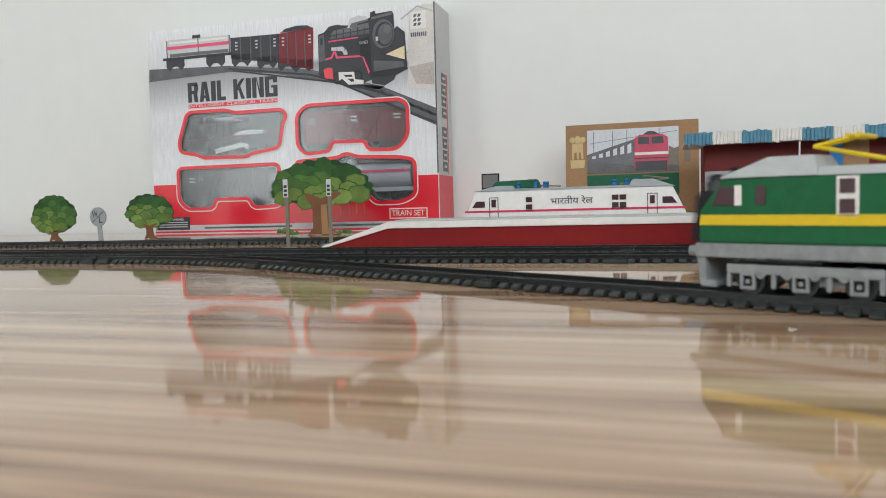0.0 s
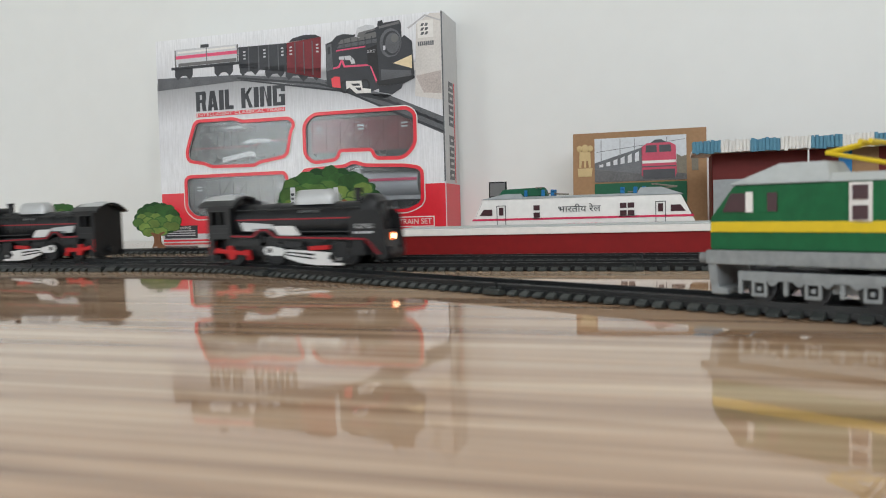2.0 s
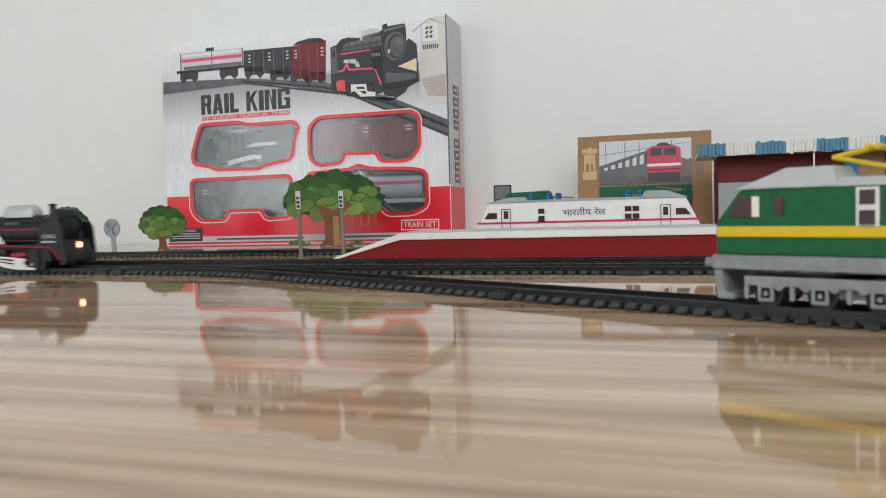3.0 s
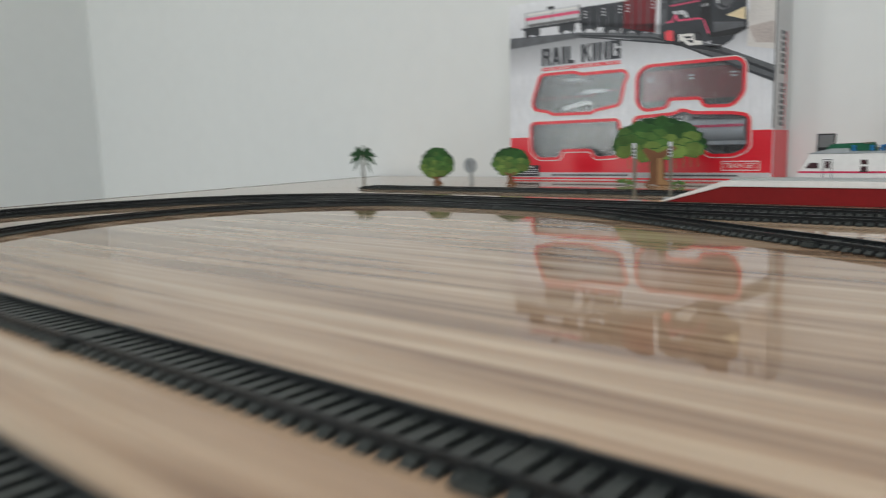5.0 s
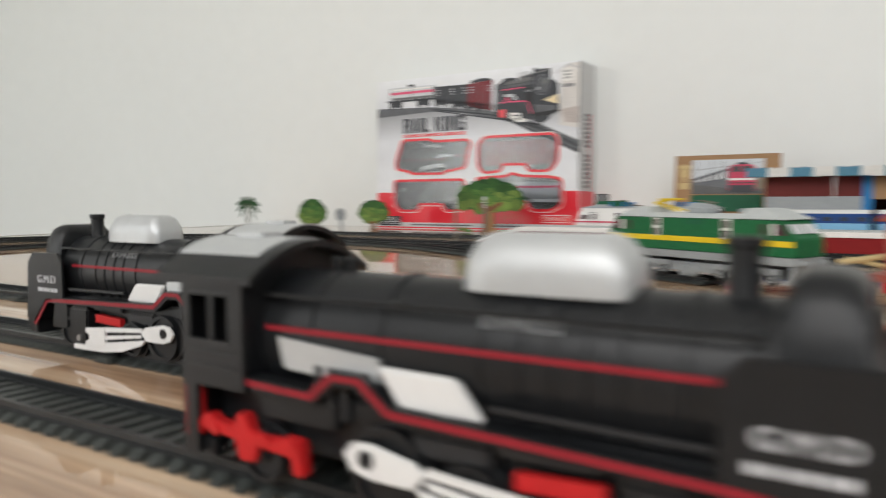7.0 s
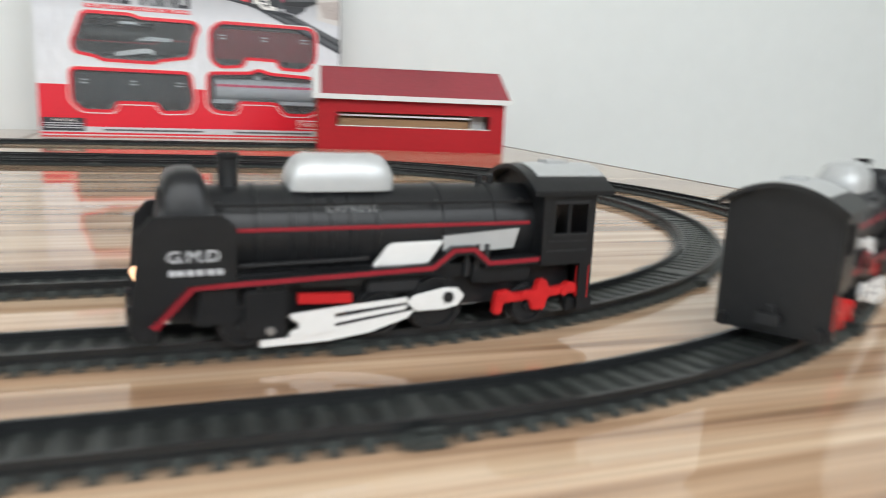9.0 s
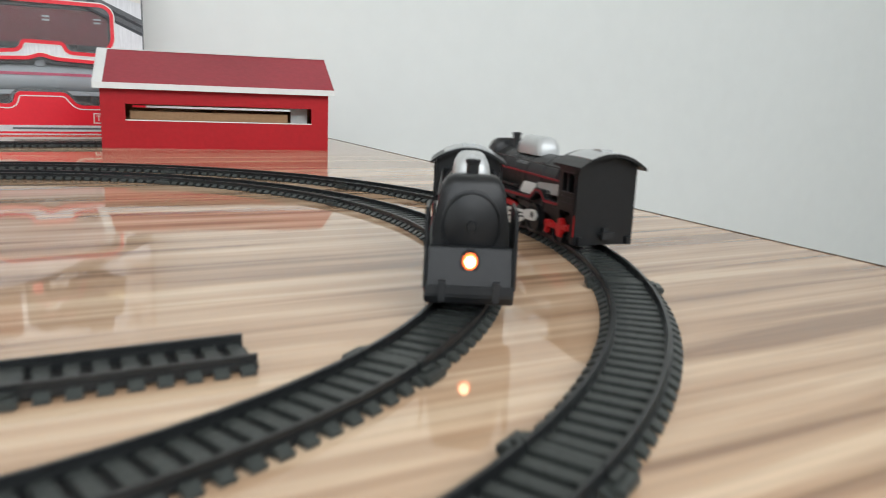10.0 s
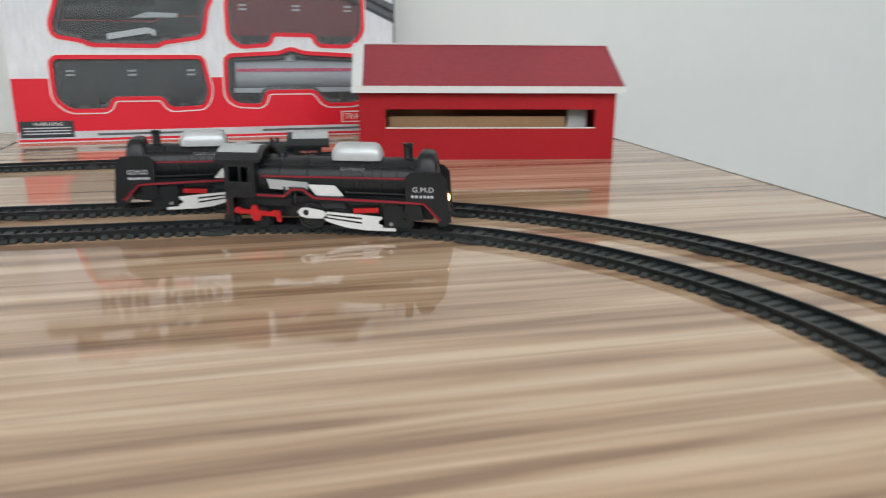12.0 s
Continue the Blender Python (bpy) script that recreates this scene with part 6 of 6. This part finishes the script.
# ---- cut-out trees, sign and posts ----
def lobes_tree(x, y, height, width, trunk, label, seed, flat=0.86):
    """A printed paper tree: scalloped card outline with overlapping printed leaf clumps."""
    rnd = random.Random(seed)
    t = thing("cutout_tree", pose(x, y, 0, 0, 0, rnd.uniform(-6, 2)), label, "toy tree", "cut-out paper trees")
    z0 = height * trunk
    rx = width / 2
    rz = (height - z0) / (1 + flat)
    zc = height - rz
    n = 15 if flat > 0.7 else 23
    bm = bmesh.new()
    outline = []
    for i in range(n * 8):
        a = 2 * math.pi * i / (n * 8)
        r = 0.93 + 0.07 * abs(math.sin(a * n / 2 + seed)) + 0.02 * math.sin(a * 3 + seed)
        outline.append((rx * r * math.cos(a), zc + rz * r * math.sin(a) * (1 if math.sin(a) > 0 else flat)))
    slab(bm, outline, -0.0005, 0.0005)
    crown = part("crown", bm, M["leafdark"], t, "printed green crown")
    size = min(width * 0.15, height * 0.16)
    spots = []
    for _ in range(3000):
        a, q = rnd.uniform(0, 2 * math.pi), math.sqrt(rnd.random()) * 0.84
        p = (rx * q * math.cos(a), zc + rz * q * math.sin(a) * (1 if math.sin(a) > 0 else flat))
        if all((p[0] - c[0]) ** 2 + ((p[1] - c[1]) * 1.3) ** 2 > (size * 0.95) ** 2 for c in spots):
            spots.append(p)
    spots.sort(key=lambda c: -c[1])
    clumps = (bmesh.new(), bmesh.new(), bmesh.new())
    for i, (px, pz) in enumerate(spots):
        w, h = size * rnd.uniform(0.85, 1.2), size * rnd.uniform(0.6, 0.8)
        low = (pz - z0) / (height - z0)
        tone = 0 if low > 0.62 else 1 if low > 0.30 else 2
        if rnd.random() < 0.15:
            tone = min(2, tone + 1)
        y1 = -0.0007 - 0.0014 * i / max(1, len(spots))
        for ring, (grow, dz, dy, bm) in enumerate(((1.0, 0.0, 0.0, clumps[0] if tone else None), (0.90, 0.03, 0.00012, clumps[tone]))):
            if bm is None:
                continue
            pts = []
            for k in range(36):
                a = 2 * math.pi * k / 36
                q = (0.88 + 0.12 * abs(math.sin(a * 3.5 + i))) * grow
                pts.append((px + w * q * math.cos(a), pz + h * (q * math.sin(a) - dz)))
            slab(bm, pts, y1 - dy, -0.0005)
    for bm, material, tone in zip(clumps, (M["leafmid"], M["leaf"], M["leaflight"]), ("mid-green", "fresh green", "yellow-green")):
        if bm.verts:
            tagged(part("leaf_clumps", bm, material, crown, tone + " leaf clumps"), kind="stuff")
        else:
            bm.free()
    bm = bmesh.new()
    b = width * (0.085 if flat > 0.7 else 0.098)
    slab(bm, [(-b * 1.3, 0), (-b * 0.3, height * 0.012), (b * 0.2, 0), (b * 1.9, 0.0), (b * 0.8, height * 0.09), (b * 0.7, z0 * 1.0), (b * 2.1, z0 * 1.35), (b * 1.7, z0 * 1.45), (b * 0.2, z0 * 1.2), (-b * 1.2, z0 * 1.4), (-b * 1.5, z0 * 1.3), (-b * 0.75, z0 * 0.9), (-b * 0.75, height * 0.1)], -0.0022, 0.0004)
    part("trunk", bm, M["bark"], t, "printed brown trunk")
    if flat < 0.7:
        bm = bmesh.new()
        slab(bm, [(b * 0.1, 0.001), (b * 1.6, 0.001), (b * 0.7, height * 0.10), (b * 0.65, z0), (b * 0.1, z0)], -0.0026, -0.0022)
        part("lit_bark", bm, M["barklight"], t, "lighter tan bark")
        for q in (-0.62, -0.42, 0.36, 0.52, 0.66, 0.8):
            bm = bmesh.new()
            zz = z0 * rnd.uniform(0.55, 0.75)
            slab(bm, [(rx * q, z0 * 1.2), (rx * q + 0.0008, z0 * 1.2), (rx * q + 0.0012, zz), (rx * q + 0.0002, zz)], -0.0004, 0.0003)
            part("hanging_root", bm, M["barklight"], t)
    return t


def palm(x, y):
    t = thing("cutout_palm", pose(x, y, 0), "small paper cut-out palm tree beside the siding", "toy tree", "cut-out paper trees")
    bm = bmesh.new()
    slab(bm, [(-0.002, 0), (0.002, 0), (0.0012, 0.025), (0.0006, 0.044), (-0.001, 0.044), (-0.0012, 0.025)], -0.0006, 0.0006)
    part("trunk", bm, M["khaki"], t)
    for i, a in enumerate((-170, -140, -105, -60, -25, 5, 40, 80, 120, 160)):
        a = radians(a + 5)
        bm = bmesh.new()
        ln = 0.030 if math.sin(a) < 0.3 else 0.026
        pts = []
        for k in range(9):
            q = k / 8
            pts.append((ln * q * math.cos(a), 0.046 + ln * q * math.sin(a) * 0.8 - 0.010 * q * q + 0.0035 * math.sin(q * math.pi) * (0.6 if k % 2 else 1.3)))
        for k in range(8, 0, -1):
            q = k / 8
            pts.append((ln * q * math.cos(a), 0.0452 + ln * q * math.sin(a) * 0.8 - 0.010 * q * q - 0.004 * math.sin(q * math.pi) * (0.4 if k % 2 else 1.4)))
        slab(bm, pts, -0.0004 - 0.0001 * i, 0.0004)
        part("frond", bm, M["leafdark"], t)
    return t


def round_sign(x, y):
    t = thing("whistle_sign", pose(x, y, 0), "small round white lettered sign on a grey stem", "toy sign")
    bm = bmesh.new()
    slab(bm, [(-0.003, 0), (0.005, 0), (0.0035, 0.022), (-0.0035, 0.022)], -0.0006, 0.0006)
    part("stem", bm, M["greypaint"], t)
    bm = bmesh.new()
    rod(bm, (-0.001, -0.0012, 0.032), (-0.001, 0.0006, 0.032), 0.0135, n=28)
    d = part("disc", bm, M["greypaint"], t, "grey-white disc")
    bm = bmesh.new()
    slab(bm, [(-0.011, 0.0245), (-0.0105, 0.0240), (0.0095, 0.0395), (0.009, 0.0400)], -0.0016, -0.0012)
    part("slash", bm, M["ink"], d)
    words("sign_letter", "W", 0.013, M["ink"], d, pose(-0.0055, -0.0015, 0.0355, 90), 0.009)
    words("sign_letter", "L", 0.013, M["ink"], d, pose(0.0035, -0.0015, 0.0275, 90), 0.006)


def post(x, y, z):
    t = thing("name_post", pose(x, y, z), "thin weathered post with a pale lettered plate", "toy post", "thin posts by the platform ramp")
    blocks("stem", [(-0.0016, 0.0016, -0.001, 0.001, 0, 0.066)], M["khaki"], t)
    p = blocks("plate", [(-0.0024, 0.0024, -0.0016, -0.0010, 0.050, 0.067)], M["palegrey"], t, "pale plate with dark bars")
    for q in (0.051, 0.055, 0.059):
        blocks("plain_bar", [(-0.0016, 0.0016, -0.0019, -0.0016, q, q + 0.0026)], M["ink"], p)
    blocks("foot", [(-0.007, 0.007, -0.005, 0.005, 0, 0.0025)], M["greypaint"], t, bevel=0.0006)


def small_bits():
    t = thing("little_frame", pose(0.586, -0.19, 0, -4), "tiny dark-framed picture standing behind the white locomotive", "picture frame")
    blocks("frame_board", [(-0.010, 0.010, 0, 0.002, 0, 0.070)], M["dark"], t)
    blocks("picture", [(-0.0085, 0.0085, -0.0006, -0.0001, 0.054, 0.0685)], M["ink3"], t)
    for x, s in ((1.36, 0.052),):
        lobes_tree(x, -0.12, s, 0.022, 0.12, "tiny green cut-out tree beyond the coaches", 9)
    t = thing("small_block", pose(1.40, -0.15, 0), "small pale upright card block beside the tree", "card block")
    blocks("card_face", [(-0.006, 0.006, -0.004, 0.004, 0, 0.050)], M["whitecard"], t, bevel=0.0006)
    for x, y, r in ((0.285, -0.105, 0.010), (0.300, -0.112, 0.007), (0.372, -0.108, 0.008)):
        bush = thing("cutout_bush", pose(x, y, 0), "small printed bush at the foot of the big tree", "toy bush", "printed bushes")
        bm = bmesh.new()
        for k in range(7):
            bmesh.ops.create_icosphere(bm, subdivisions=1, radius=r * 0.45, matrix=Matrix.Translation((random.uniform(-r, r), random.uniform(-0.001, 0.001), r * random.uniform(0.3, 0.7))) @ Matrix.Diagonal((1, 0.2, 0.8, 1)))
        part("leaf_clumps", bm, M["leaf"], bush)


# ---- build ----
room()
table(TX0, TSEAM - 0.001, "glossy wood-grain laminate table holding the train layout")
table(TSEAM + 0.001, TX1, "matching glossy wood-grain table at the layout's end")
train_box(0.0, 0.0, 0.0, "large printed train set carton with four window openings")
train_box(1.475, -0.047, 3.6, "matching train set carton standing near the red shed")
platform()
station()
card(0.648, 0.814, 0.134, True)
card(1.133, 1.306, 0.137, False)
electric_loco("white_locomotive", pose(0.687, -0.268, RAIL_Z), 0.210, 0.055, (M["whitecard"], M["stripered"], M["greypaint"], M["greypaint"]), "white card electric locomotive with thin pink stripe, behind the platform", True)
electric_loco("green_locomotive", pose(0.8715, -0.7200, RAIL_Z, 0, 0, -27.2) @ Matrix.Diagonal((0.805, 0.86, 0.94, 1)), 0.216, 0.060, (M["green"], M["yellow"], M["paleroof"], M["skirtgrey"]), "green card diesel-style locomotive with yellow stripe and grey underframe", False)
crane_wagon(pose(1.036, -0.8046, RAIL_Z, 0, 0, -27.2))
for x in (0.892, 1.028, 1.166, 1.302):
    coach(x, -0.268, 0.129)
shed()
lobes_tree(-0.066, -0.135, 0.064, 0.086, 0.15, "round paper cut-out tree with reddish trunk by the siding", 1)
lobes_tree(0.091, -0.130, 0.062, 0.076, 0.24, "small round cut-out tree in front of the carton", 2)
lobes_tree(0.336, -0.100, 0.100, 0.158, 0.40, "wide spreading cut-out tree before the train set carton", 3, 0.42)
palm(-0.241, -0.150).scale = (1.25, 1.25, 1.25)
round_sign(0.007, -0.130)
post(0.430, -0.368, 0.0)
post(0.452, -0.320, 0.0)
small_bits()
LOCO_A = steam_loco("black toy steam locomotive with silver dome, running forwards, headlamp lit")
LOCO_B = steam_loco("black toy steam locomotive with silver dome, running backwards, headlamp lit")
for loco_ in (LOCO_A, LOCO_B):
    loco_.scale = (1.035, 1.02, 1.02)
tracks()
motions()
